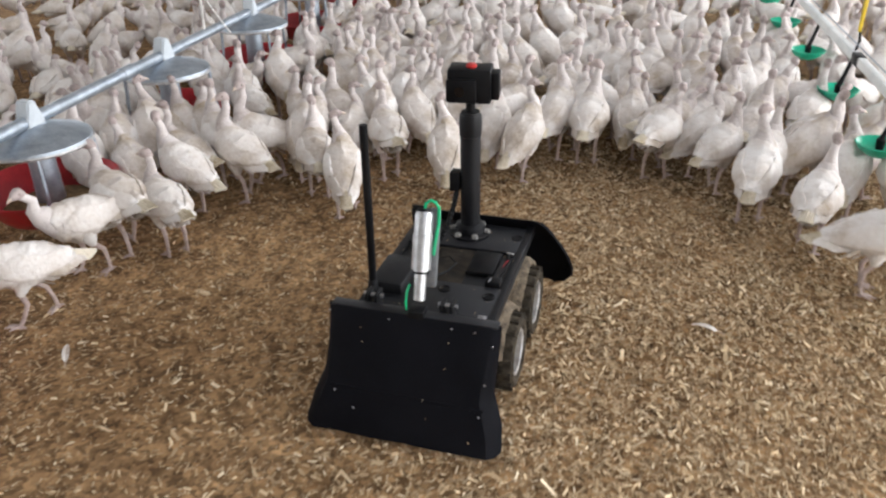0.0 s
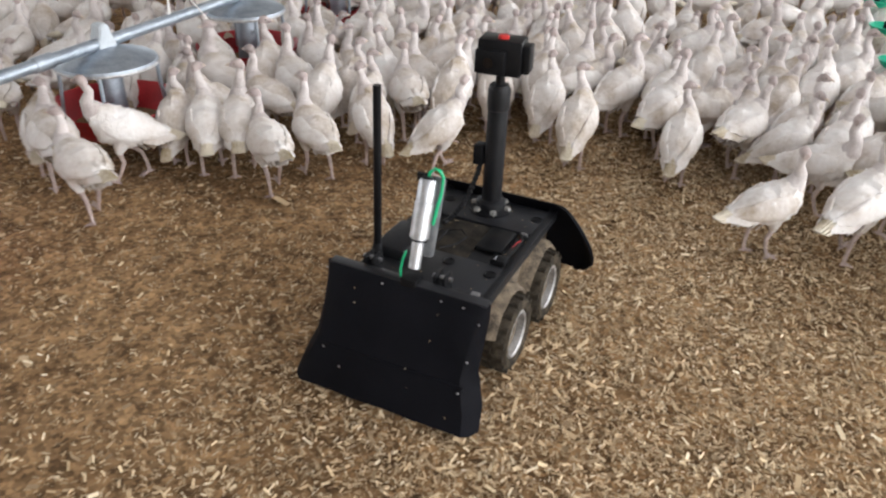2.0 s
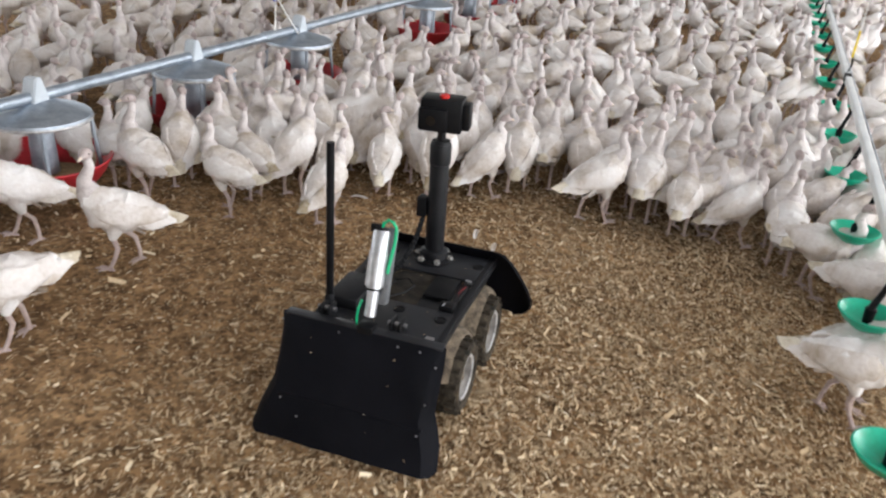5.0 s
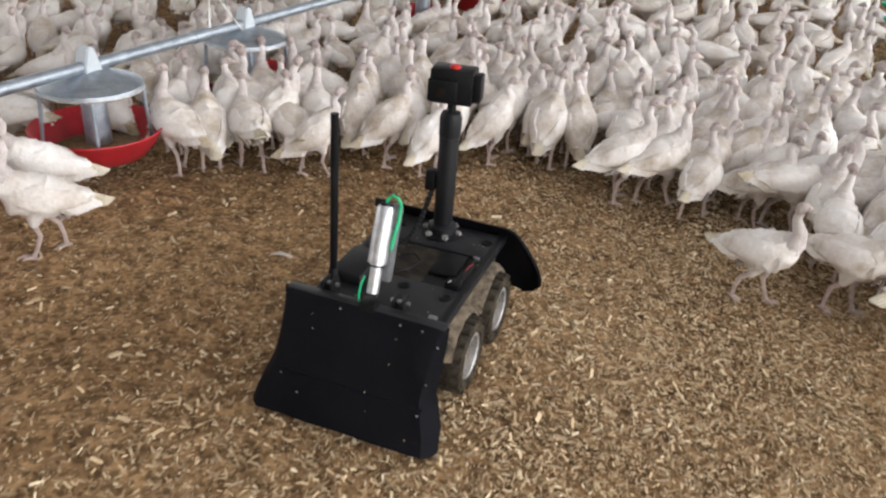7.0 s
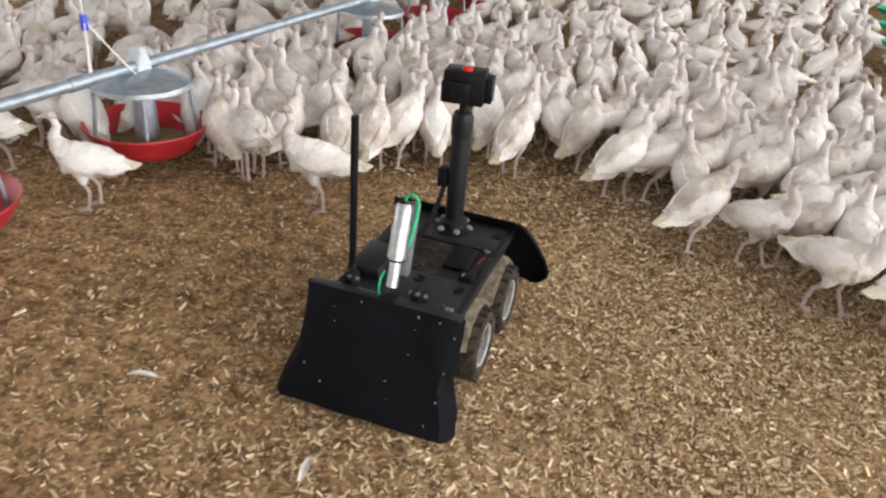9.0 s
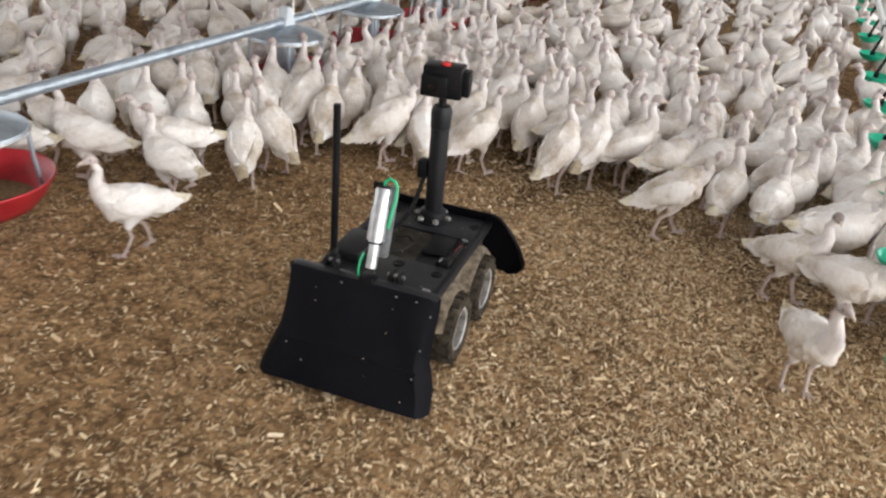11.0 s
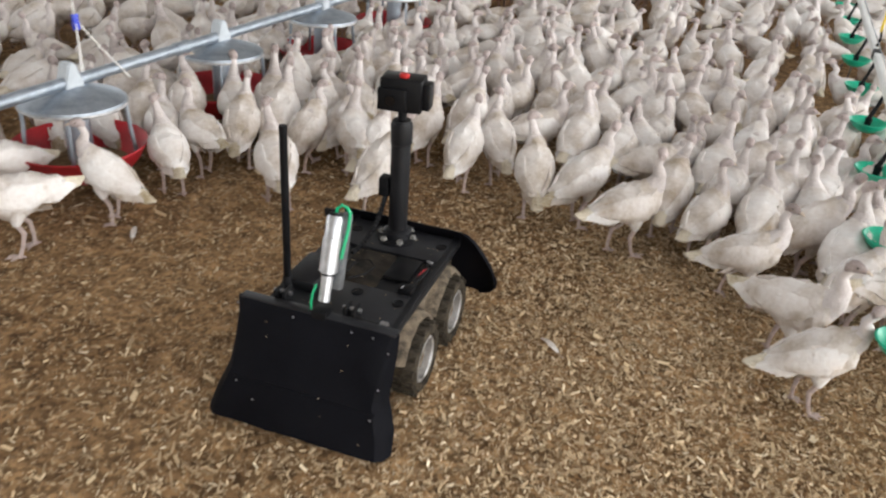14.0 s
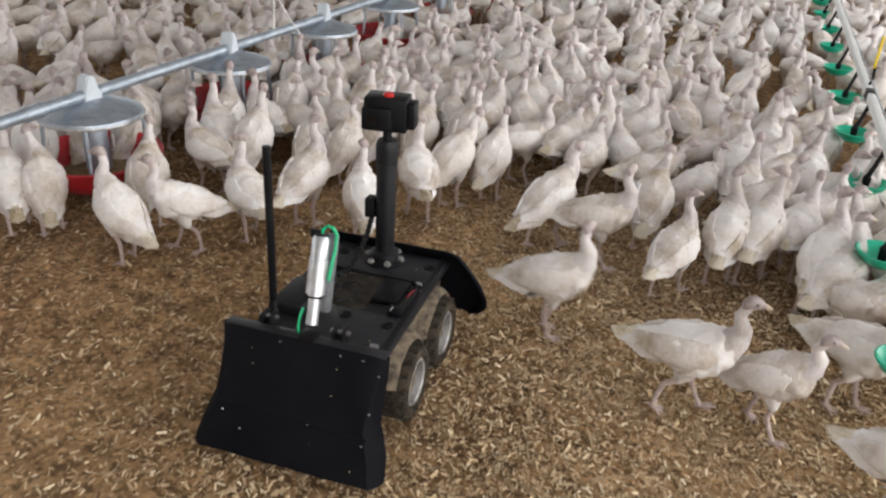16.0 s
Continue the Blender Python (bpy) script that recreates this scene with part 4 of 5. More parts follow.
            part("blade_arm", block(x - 0.012, x + 0.012, y0, y1, 0.14, 0.28, 0.003), M_FRAME, root)
    for x, y, z in ((-0.215, -0.315, 0.318), (-0.058, -0.315, 0.317), (0.102, -0.315, 0.317), (0.16, -0.315, 0.317), (0.205, -0.325, 0.29), (-0.182, -0.398, 0.137), (0.195, -0.36, 0.2), (0.19, -0.395, 0.13), (-0.13, -0.41, 0.1)):
        part("screw", lathe([(0.0, 0.002), (0.0026, 0.0018), (0.0033, 0.0), (0.0, -0.002)], 10), M_SCREW, root, at=pose(x, y, z, 105, 0, 0))
    part("top_lip", block(-0.214, 0.214, -0.306, -0.276, 0.327, 0.3335, 0.002), M_PANEL, root, "worn folded lip of the blade")
    part("skirt_seam", block(-0.2, 0.2, -0.0015, 0.0015, -0.004, 0.004, 0.001), M_PLASTIC, root, at=pose(0, -0.3855, 0.14, -23, 0, 0))
    rng = random.Random(4)
    bm = bmesh.new()
    for i in range(61):
        if i < 54:
            c = Vector((rng.uniform(-0.17, 0.17), rng.uniform(-0.26, 0.3), 0.2905))
            u, v = Vector((1, 0, 0)), Vector((0, 1, 0))
        else:
            z = rng.uniform(0.06, 0.3)
            k = next(j for j in range(7) if FRONT_BLADE[j + 1][1] <= z)
            a, b = FRONT_BLADE[k], FRONT_BLADE[k + 1]
            f = (z - a[1]) / (b[1] - a[1])
            c = Vector((rng.uniform(-0.19, 0.19), a[0] + (b[0] - a[0]) * f - 0.004, z))
            u, v = Vector((1, 0, 0)), Vector((0, 0.3, 0.95))
        t = rng.uniform(0, 6.28)
        p, q = u * math.cos(t) + v * math.sin(t), v * math.cos(t) - u * math.sin(t)
        ln, w = rng.uniform(0.0012, 0.0034), rng.uniform(0.0005, 0.0011)
        bm.faces.new([bm.verts.new(c + p * ln + q * w), bm.verts.new(c - p * ln + q * w), bm.verts.new(c - p * ln - q * w), bm.verts.new(c + p * ln - q * w)])
    tagged(part("crumbs", bm, M_SHAVING, root, "crumbs of litter on the deck and blade", smooth=False), kind="stuff")
    # antenna
    part("antenna", tube([(-0.16, -0.16, 0.28), (-0.16, -0.157, 0.5), (-0.16, -0.155, 0.752)], 0.0105, 12), M_BLACKNIP, root)
    part("antenna_base", lathe([(0.016, 0.28), (0.016, 0.3), (0.011, 0.325), (0.0, 0.326)], 14, axis_at=(-0.16, -0.16)), M_FRAME, root)
    # linear actuator
    p0, p1 = Vector((0.009, -0.288, 0.325)), Vector((0.002, -0.196, 0.562))
    d = p1 - p0
    part("actuator", tube([p0 + d * k for k in (0.14, 0.145, 0.41, 0.415, 0.44, 0.445, 0.78, 0.785, 0.97, 1.0)], [0.012, 0.0155, 0.0155, 0.0185, 0.0185, 0.0245, 0.0245, 0.0225, 0.0225, 0.019], 24), M_ALU, root, "bright aluminium actuator")
    part("actuator_ring", tube([p0 + d * 0.405, p0 + d * 0.425], 0.0192, 20), M_BLACKNIP, root)
    part("actuator_motor", moved(block(-0.015, 0.016, -0.013, 0.013, -0.098, 0.098, 0.008), Matrix.Translation(p0 + d * 0.62 + Vector((0.02, 0.022, 0))) @ d.to_track_quat("Z", "Y").to_matrix().to_4x4()), M_HOUSING, root, "grey motor housing")
    part("actuator_fork", block(-0.012, 0.03, -0.31, -0.27, 0.28, 0.345, 0.004), M_BLACKNIP, root)
    part("fork_pin", tube([(-0.018, -0.303, 0.322), (0.036, -0.303, 0.322)], 0.004, 10), M_SCREW, root)
    part("actuator_bracket", moved(block(-0.03, 0.004, -0.004, 0.004, -0.01, 0.012, 0.002), Matrix.Translation(p1 + d * 0.01)), M_FRAME, root)
    part("actuator_cap", tube([p1 - d * 0.02, p1 + d * 0.03], 0.016, 14), M_FRAME, root)
    w = Vector((0.03, 0.008, 0))
    part("wire", tube([p1 + Vector((0.0, 0.0, 0.005)), p1 + Vector((0.004, 0.001, 0.02)), p1 + Vector((0.014, 0.004, 0.029)), p1 + Vector((0.026, 0.008, 0.024)), p1 + Vector((0.034, 0.01, 0.008)), p1 - d * 0.12 + w * 1.15, p1 - d * 0.28 + w, p1 - d * 0.42 + w * 0.9], 0.0045, 8), M_WIRE, root, "green wire")
    part("wire", tube([p0 + d * 0.3 - w * 0.8, p0 + d * 0.22 - w, p0 + d * 0.12 - w * 1.05, p0 + Vector((-0.03, 0, -0.01)), p0 + Vector((-0.012, 0.006, -0.022))], 0.0034, 8), M_WIRE, root, "green wire")
    # mast and head
    mx, my = 0.003, 0.23
    part("mast_flange", lathe([(0.0, 0.285), (0.06, 0.285), (0.062, 0.296), (0.045, 0.3), (0.043, 0.318), (0.033, 0.325), (0.0, 0.326)], 28, axis_at=(mx, my)), M_FRAME, root)
    for i in range(6):
        a = i * math.pi / 3
        part("flange_bolt", lathe([(0.0, 0.307), (0.0085, 0.306), (0.011, 0.302), (0.011, 0.294), (0.0, 0.294)], 6, axis_at=(mx + 0.052 * math.cos(a), my + 0.052 * math.sin(a))), M_BOLT, root, "dusty pale flange bolt")
    part("mast", lathe([(0.0, 0.32), (0.029, 0.32), (0.029, 0.66), (0.026, 0.672), (0.0, 0.673)], 24, axis_at=(mx, my)), M_FRAME, root)
    part("mast_sleeve", lathe([(0.029, 0.6), (0.0315, 0.602), (0.0325, 0.655), (0.03, 0.664), (0.029, 0.664)], 24, axis_at=(mx, my)), M_FRAME, root)
    part("mast_neck", lathe([(0.0, 0.67), (0.013, 0.67), (0.013, 0.72), (0.0, 0.721)], 16, axis_at=(mx, my)), M_BLACKNIP, root)
    bm = block(-0.06, 0.06, -0.04, 0.04, 0.705, 0.8, 0.006)
    block(-0.062, 0.02, -0.055, -0.03, 0.712, 0.775, 0.005, bm)
    part("camera_head", moved(bm, pose(mx, my, 0, 0, 0, 8)), M_BLACKNIP, root, "black camera box")
    part("side_module", moved(block(0.056, 0.082, -0.03, 0.026, 0.714, 0.788, 0.005), pose(mx, my, 0, 0, 0, 8)), M_BLACKNIP, root)
    part("lens", moved(tube([(-0.024, -0.056, 0.743), (-0.024, -0.0585, 0.743)], 0.014, 20), pose(mx, my, 0, 0, 0, 8)), M_GLASSBLACK, root, "dark glossy lens")
    part("stop_button", lathe([(0.0, 0.812), (0.012, 0.81), (0.0155, 0.805), (0.014, 0.798), (0.0, 0.798)], 20, axis_at=(mx + 0.005, my - 0.01)), M_REDBTN, root, "red stop button")
    pts, radii = [], []
    for i in range(33):
        k = i / 32
        pts.append((-0.085 + 0.05 * k + 0.01 * math.sin(k * 3), 0.09 + 0.13 * k ** 0.8, 0.285 + 0.155 * k ** 1.5))
        radii.append(0.0095 if i % 2 else 0.0065)
    part("cable", tube(pts, radii, 8), M_BLACKNIP, root, "ribbed black cable")
    part("cable_box", block(-0.055, -0.025, 0.205, 0.245, 0.43, 0.49, 0.004), M_BLACKNIP, root)
    wheels = [build_wheel(root, x, y) for x, y in WHEELS]
    return root, wheels


ROBOT, ROBOT_WHEELS = build_robot()


# ---- turkeys ----
BIRD, HIP_Z = 0.86, 0.212


def finer(rings):
    """Rings with one more between each two."""
    out = []
    for a, b in zip(rings, rings[1:]):
        out += [a, tuple(tuple((p + q) / 2 for p, q in zip(u, v)) for u, v in zip(a, b))]
    return out + [rings[-1]]


def quill(bm, base, along, across, length, width, thick=0.0025):
    """One flight feather: a thin lens-shaped blade with a raised middle."""
    along, across = along.normalized(), across.normalized()
    up = along.cross(across).normalized() * thick
    rings = []
    for k, w in ((0.0, 0.35), (0.35, 0.9), (0.75, 1.0), (0.93, 0.7), (1.0, 0.15)):
        c = base + along * (length * k)
        rings.append([bm.verts.new(c + across * (width * w)), bm.verts.new(c + up), bm.verts.new(c - across * (width * w)), bm.verts.new(c - up)])
    for a, b in zip(rings, rings[1:]):
        for i in range(4):
            bm.faces.new([a[i], a[(i + 1) % 4], b[(i + 1) % 4], b[i]])
    bm.faces.new(rings[-1])
    bm.faces.new(rings[0][::-1])
    return bm


def open_wing(s):
    """A spread wing along x from the shoulder: a padded arm and a fan of flight feathers."""
    bm = loft([((s * x, y, 0), (0, w, 0), (0, 0.1 * h, h)) for x, y, w, h in ((0.0, 0.0, 0.035, 0.024), (0.06, 0.0, 0.052, 0.02), (0.13, -0.004, 0.047, 0.015), (0.2, -0.006, 0.033, 0.011), (0.24, -0.01, 0.014, 0.005))], 12)
    fan = bmesh.new()
    for k in range(13):
        f = k / 12
        a = radians(-88 + 72 * max(0.0, f - 0.45) / 0.55)
        quill(fan, Vector((s * (0.03 + 0.19 * f), -0.02, 0.002 * (k % 2))), Vector((s * math.cos(a), math.sin(a), -0.05)), Vector((s * math.sin(-a), math.cos(a), 0.08)), 0.13 + 0.03 * f, 0.019)
    return bm, fan


def build_turkey(pitch, neck_len, reach, name="turkey", fine=1.0, side=0.0, turn=0.0, spread=False):
    """A white young turkey facing +y, its base between the feet. pitch: how far the body rears up, in degrees; reach: how far the neck leans ahead; side: how far it sways; turn: how far the head turns, in degrees; spread: open wings that can beat."""
    root = new(name)
    hip = Vector((0, -0.005, 0.2))
    tilt = Matrix.Translation(Vector((0, -0.005, HIP_Z + 0.026))) @ Matrix.Rotation(radians(pitch), 4, "X") @ Matrix.Translation(-hip)
    rings = []
    for y, z, w, h in ((-0.18, 0.243, 0.01, 0.008), (-0.16, 0.24, 0.028, 0.022), (-0.12, 0.229, 0.05, 0.043), (-0.07, 0.217, 0.077, 0.069), (-0.015, 0.208, 0.092, 0.086), (0.04, 0.206, 0.092, 0.09), (0.085, 0.213, 0.078, 0.079), (0.12, 0.228, 0.055, 0.058), (0.145, 0.243, 0.028, 0.032)):
        rings.append(((0, y, z), (w * 0.95, 0, 0), (0, 0, h * 0.96)))
    bm = moved(loft(finer(finer(rings)) if fine >= 1 else rings, 20 if fine >= 1 else 9), tilt)
    for v in bm.verts:
        v.co += Vector((noise.noise(v.co * 26), noise.noise(v.co * 26 + Vector((9, 1, 4))), noise.noise(v.co * 26 + Vector((3, 7, 1))))) * 0.012
        v.co += Vector((noise.noise(v.co * 60), noise.noise(v.co * 60 + Vector((5, 1, 4))), noise.noise(v.co * 60 + Vector((3, 2, 1))))) * 0.006 * fine
    part("body", bm, M_FEATHER, root)
    if fine >= 1:
        # ragged fluff on rump, flanks and belly
        rng = random.Random(int(pitch * 7 + turn))
        bm = bmesh.new()
        for k in range(26):
            a, y = rng.uniform(3.5, 5.9), rng.uniform(-0.15, -0.05)
            f = 1 - 0.5 * max(0.0, -0.04 - y) / 0.1
            n = Vector((math.cos(a), 0, math.sin(a)))
            at = tilt @ Vector((n.x * 0.093 * f, y, 0.214 + n.z * 0.082 * f - 0.14 * min(0.0, y + 0.04)))
            n = tilt.to_3x3() @ n
            along = tilt.to_3x3() @ Vector((0, -1, -0.2)) + n * rng.uniform(-0.08, 0.14)
            quill(bm, at - n * 0.006, along, along.cross(n), rng.uniform(0.035, 0.05), rng.uniform(0.009, 0.013), 0.003)
        tagged(part("fluff", bm, M_FEATHER, root), kind="stuff")
    base = tilt @ Vector((0, 0.1, 0.235))
    top = base + Vector((side, reach, neck_len))
    look_to = Matrix.Translation(top) @ Matrix.Rotation(radians(turn), 4, "Z") @ Matrix.Translation(-top)
    pts = [base + Vector((0, -0.025, -0.03)), base + Vector((side * 0.1, 0.014 + reach * 0.3, neck_len * 0.2)), base + Vector((side * 0.35, 0.02 + reach * 0.45, neck_len * 0.45)), base + Vector((side * 0.75, reach * 0.62 - 0.004, neck_len * 0.75)), top]
    part("neck", tube(pts, [0.064, 0.044, 0.027, 0.0185, 0.0155], round(12 * fine)), M_NECK, root, "pale downy neck")
    rings = [(top + Vector((0, -0.02, 0.0)), (0.011, 0, 0), (0, 0, 0.013)), (top + Vector((0, -0.009, 0.008)), (0.02, 0, 0), (0, 0.004, 0.023)), (top + Vector((0, 0.012, 0.012)), (0.021, 0, 0), (0, 0.002, 0.022)), (top + Vector((0, 0.033, 0.008)), (0.014, 0, 0), (0, 0, 0.015)), (top + Vector((0, 0.044, 0.004)), (0.007, 0, 0), (0, 0, 0.008))]
    head = part("head", moved(loft(rings, round(12 * fine)), look_to), M_HEAD, root, "pinkish bare head")
    part("beak", moved(tube([top + Vector((0, 0.037, 0.006)), top + Vector((0, 0.052, 0.003)), top + Vector((0, 0.064, -0.004))], [0.0078, 0.0058, 0.0015], 8 if fine >= 1 else 4), look_to), M_BEAK, head)
    for s in (-1, 1):
        part("eye", moved(loft([(top + Vector((s * (0.018 + 0.002 * k), 0.014, 0.014)), (0, 0.005 - 0.002 * k, 0), (0, 0, 0.005 - 0.002 * k)) for k in (0, 1)], 8), look_to), M_EYE, head)
        rings = []
        for y, z, x, w, h in ((0.09, 0.232, 0.058, 0.012, 0.016), (0.06, 0.228, 0.07, 0.016, 0.038), (0.01, 0.226, 0.076, 0.017, 0.05), (-0.05, 0.229, 0.07, 0.016, 0.044), (-0.1, 0.236, 0.056, 0.013, 0.034), (-0.145, 0.243, 0.036, 0.009, 0.02), (-0.175, 0.247, 0.026, 0.004, 0.008)):
            rings.append(((s * x, y, z), (w, 0, 0), (-s * 0.014, 0, h)))
        bm = loft(finer(rings) if fine >= 1 else rings, round(12 * fine))
        for v in bm.verts:
            v.co.x += s * 0.004 * noise.noise(v.co * 70)
            v.co.z += 0.012 * noise.noise(v.co * 45 + Vector((s, 0, 0)))
        fan = bmesh.new()
        for k in range(5 if fine >= 1 else 2):
            quill(fan, Vector((s * (0.066 - 0.006 * k), -0.07 - 0.008 * k, 0.196 + 0.012 * k)), Vector((-s * 0.12, -1, 0.1 - 0.06 * k)), Vector((-s * 0.35, 0.05, 0.9)), 0.09 + 0.006 * k, 0.014)
        if spread:
            bm.free()
            fan.free()
            bm, fan = open_wing(s)
            at = Matrix.Translation(tilt @ Vector((s * 0.055, 0.06, 0.25)))
        else:
            at, bm, fan = None, moved(bm, tilt), moved(fan, tilt)
        wing = part("wing", bm, M_FEATHER, root, "open white wing" if spread else "", at=at)
        tagged(part("wing_fringe", fan, M_FEATHER, wing), kind="stuff")
        x = s * 0.04
        leg = part("leg", tube([(0, 0.0, 0.03), (0, 0.01, -0.03), (0, 0.008, -0.072)], [0.046, 0.034, 0.014], round(12 * fine)), M_FEATHER, root, "feathered thigh", at=pose(x, 0.0, HIP_Z))
        bm = tube([(0, 0.008, -0.066), (0, -0.018, -0.108), (0, -0.014, -0.16), (0, -0.004, -HIP_Z + 0.005)], [0.0115, 0.0098, 0.0078, 0.0088], 8 if fine >= 1 else 5)
        for a, ln in ((0, 0.052), (32, 0.044), (-32, 0.044), (180, 0.022)) if fine >= 1 else ((0, 0.05),):
            c, q = math.cos(radians(a)), math.sin(radians(a))
            tube([(0, -0.004, -HIP_Z + 0.012), (q * ln * 0.6, -0.004 + c * ln * 0.6, -HIP_Z + 0.009), (q * ln, -0.004 + c * ln, -HIP_Z + 0.004)], [0.0065, 0.0055, 0.002], 5, bm)
        part("shank", bm, M_LEG, leg, "bare pink shank and toes")
    cols = 15 if fine >= 1 else 5
    bm = bmesh.new()
    rows = []
    for y, w, h in ((-0.11, 0.034, 0.02), (-0.155, 0.033, 0.013), (-0.205, 0.035, 0.007), (-0.252, 0.03, 0.003)):
        ring = []
        for k in [*range(cols), *range(cols - 2, 0, -1)]:
            f = k / (cols - 1) * 2 - 1
            up = 1 if len(ring) < cols else -1
            step = (0.004 if k % 2 else -0.002) if y < -0.17 else 0
            notch = (0.0 if k % 2 else 0.011) if y < -0.2 else 0
            arch = math.sqrt(max(0.0, 1 - f * f))
            ring.append(bm.verts.new((f * w, y + 0.022 * f * f + notch + 0.006 * noise.noise(Vector((k, y * 40, pitch))), 0.243 - 0.02 * f * f + up * h * arch + step)))
        rows.append(ring)
    for a, b in zip(rows, rows[1:]):
        for k in range(len(a)):
            bm.faces.new([a[k], a[(k + 1) % len(a)], b[(k + 1) % len(a)], b[k]])
    bm.faces.new(rows[0][::-1])
    bm.faces.new(rows[-1])
    bmesh.ops.recalc_face_normals(bm, faces=bm.faces)
    part("tail", moved(bm, tilt), M_TAIL, root, "soiled cream tail feathers")
    root.scale = (BIRD, BIRD, BIRD)
    return root


# shapes by posture: rearing, walking, level and stooping birds
SHAPES = [(31, 0.135, 0.05, 0.018, 25), (21, 0.15, 0.035, -0.025, -40), (41, 0.115, 0.055, -0.02, -15), (10, 0.16, 0.035, 0.01, 15), (3, 0.12, 0.085, 0.015, 30), (16, 0.165, 0.005, 0.02, 70), (29, 0.115, 0.08, 0.03, 50), (35, 0.135, 0.045, -0.03, -65), (7, 0.075, 0.115, -0.01, -10)]
WORDS = ["walking away upright", "walking with its neck raised", "rearing up in the crowd", "standing with a level back", "stooping forward in the litter", "standing with its head drawn back", "pressing forward with a lowered neck", "walking off and looking aside", "stretching its neck low ahead"]
TURKEYS = [build_turkey(*s[:3], side=s[3], turn=s[4]) for s in SHAPES]
for ob, w in zip(TURKEYS, WORDS):
    tagged(ob, "white turkey with pinkish head, " + w, "turkey", "flock of turkeys")


def robot_at(t):
    """The robot's place on its way, between its rows."""
    for a, b in zip(ROBOT_PATH, ROBOT_PATH[1:]):
        if t <= b[0]:
            k = (t - a[0]) / (b[0] - a[0])
            return a[1] + (b[1] - a[1]) * k, a[2] + (b[2] - a[2]) * k
    return ROBOT_PATH[-1][1], ROBOT_PATH[-1][2]


def guided_at(rows, t):
    """A guided bird's place and heading about the robot at t; before and after its rows it keeps its place in the crowd, slowly falling back at the sides."""
    first, last = rows[0], rows[-1]
    if t <= first[0]:
        d = first[0] - t
        side = min(1.0, max(0.0, abs(first[1]) - 0.6) / 0.5)
        return first[1] + 0.02 * d * (1 if first[1] > 0 else -1), first[2] + (0.05 + 0.16 * side) * d, first[3] * (0.4 + 0.6 / (1 + d))
    if t >= last[0]:
        d = t - last[0]
        side = min(1.0, max(0.0, abs(last[1]) - 0.5) / 0.5)
        return last[1] + 0.2 * d * side * (1 if last[1] > 0 else -1), last[2] + (0.06 * (1 - side) - 0.3 * side) * d, last[3]
    for a, b in zip(rows, rows[1:]):
        if t <= b[0]:
            k = (t - a[0]) / (b[0] - a[0])
            k = k * k * (3 - 2 * k)
            return tuple(a[i] + (b[i] - a[i]) * k for i in (1, 2, 3))


TIMES = [i * 0.5 for i in range(33)]
FEEDERS = np.array([(FX, feeder_y(k)) for k in range(-7, 20) if k != 4])


def edge(x):
    """How far ahead of the robot the crowd's edge lies, x metres to its right."""
    return 1.56 - 0.75 * max(0, abs(x + 0.05) - 0.35) ** 1.35 - (0.25 if x < -0.4 else 0.0) + (0.12 if x > 0.6 else 0.0)


def crowd():
    """The free birds of the near crowd, in metres about the robot: they keep their places, make room for the guided ones and for the pans."""
    rng = np.random.default_rng(11)
    g0 = np.array([guided_at(r, 0.0)[:2] for r in GUIDED])
    home = []
    tries = 0
    while len(home) < FREE_BIRDS and tries < 60000:
        tries += 1
        x, y = rng.uniform(-3.3, 2.6), rng.uniform(-0.4, 3.9)
        far = math.hypot(x * 0.9, y)
        if y < edge(x) + 0.07 or abs(x) > 1.5 + 0.45 * max(0, y) or (y < 0.6 and x > -1.9 and x < 1.5) or far > 2.8:
            continue
        if any((x - a) ** 2 + (y - b) ** 2 < 0.184 ** 2 for a, b in home):
            continue
        home.append((x, y))
    home = np.array(home)
    n, m = len(home), len(GUIDED)
    at = home.copy()
    rim = np.array([edge(x) + 0.25 for x in home[:, 0]])
    ph = rng.uniform(0, 6.28, (n, 2))
    out = []
    for t in TIMES:
        rx, ry = robot_at(t)
        gp = np.array([guided_at(r, t)[:2] for r in GUIDED])
        want = home + 0.07 * np.stack([np.sin(t * 0.5 + ph[:, 0]), np.cos(t * 0.43 + ph[:, 1])], 1)
        # the crowd stands looser at first and closes up as it is driven on
        want[:, 1] += np.maximum(0, home[:, 1] - rim) * 0.5 * (1 - ry / 6.18)
        at = at + (0.45 if t else 1.0) * (want - at)
        fp = FEEDERS - np.array([rx, ry])
        for _ in range(14):
            allp = np.concatenate([at, gp])
            d = at[:, None] - allp[None]
            r = np.sqrt((d ** 2).sum(-1)) + 1e-6
            r[np.arange(n), np.arange(n)] = 9
            push = np.clip(0.186 - r, 0, 0.1)
            push[:, :n] *= 0.5
            at = at + (d / r[..., None] * push[..., None]).sum(1) * 0.8
            d = at[:, None] - fp[None]
            r = np.sqrt((d ** 2).sum(-1)) + 1e-6
            at = at + (d / r[..., None] * np.clip(0.29 - r, 0, 0.2)[..., None]).sum(1)
            lim = np.array([edge(x) for x in at[:, 0]])
            low = (at[:, 1] < lim + 0.05) & (np.abs(at[:, 0]) < 1.5)
            at[low, 1] += 0.6 * (lim + 0.05 - at[:, 1])[low]
        out.append(at.copy())
    return out


FREE_BIRDS = max(0, 300 - len(GUIDED))


BANDS = 10


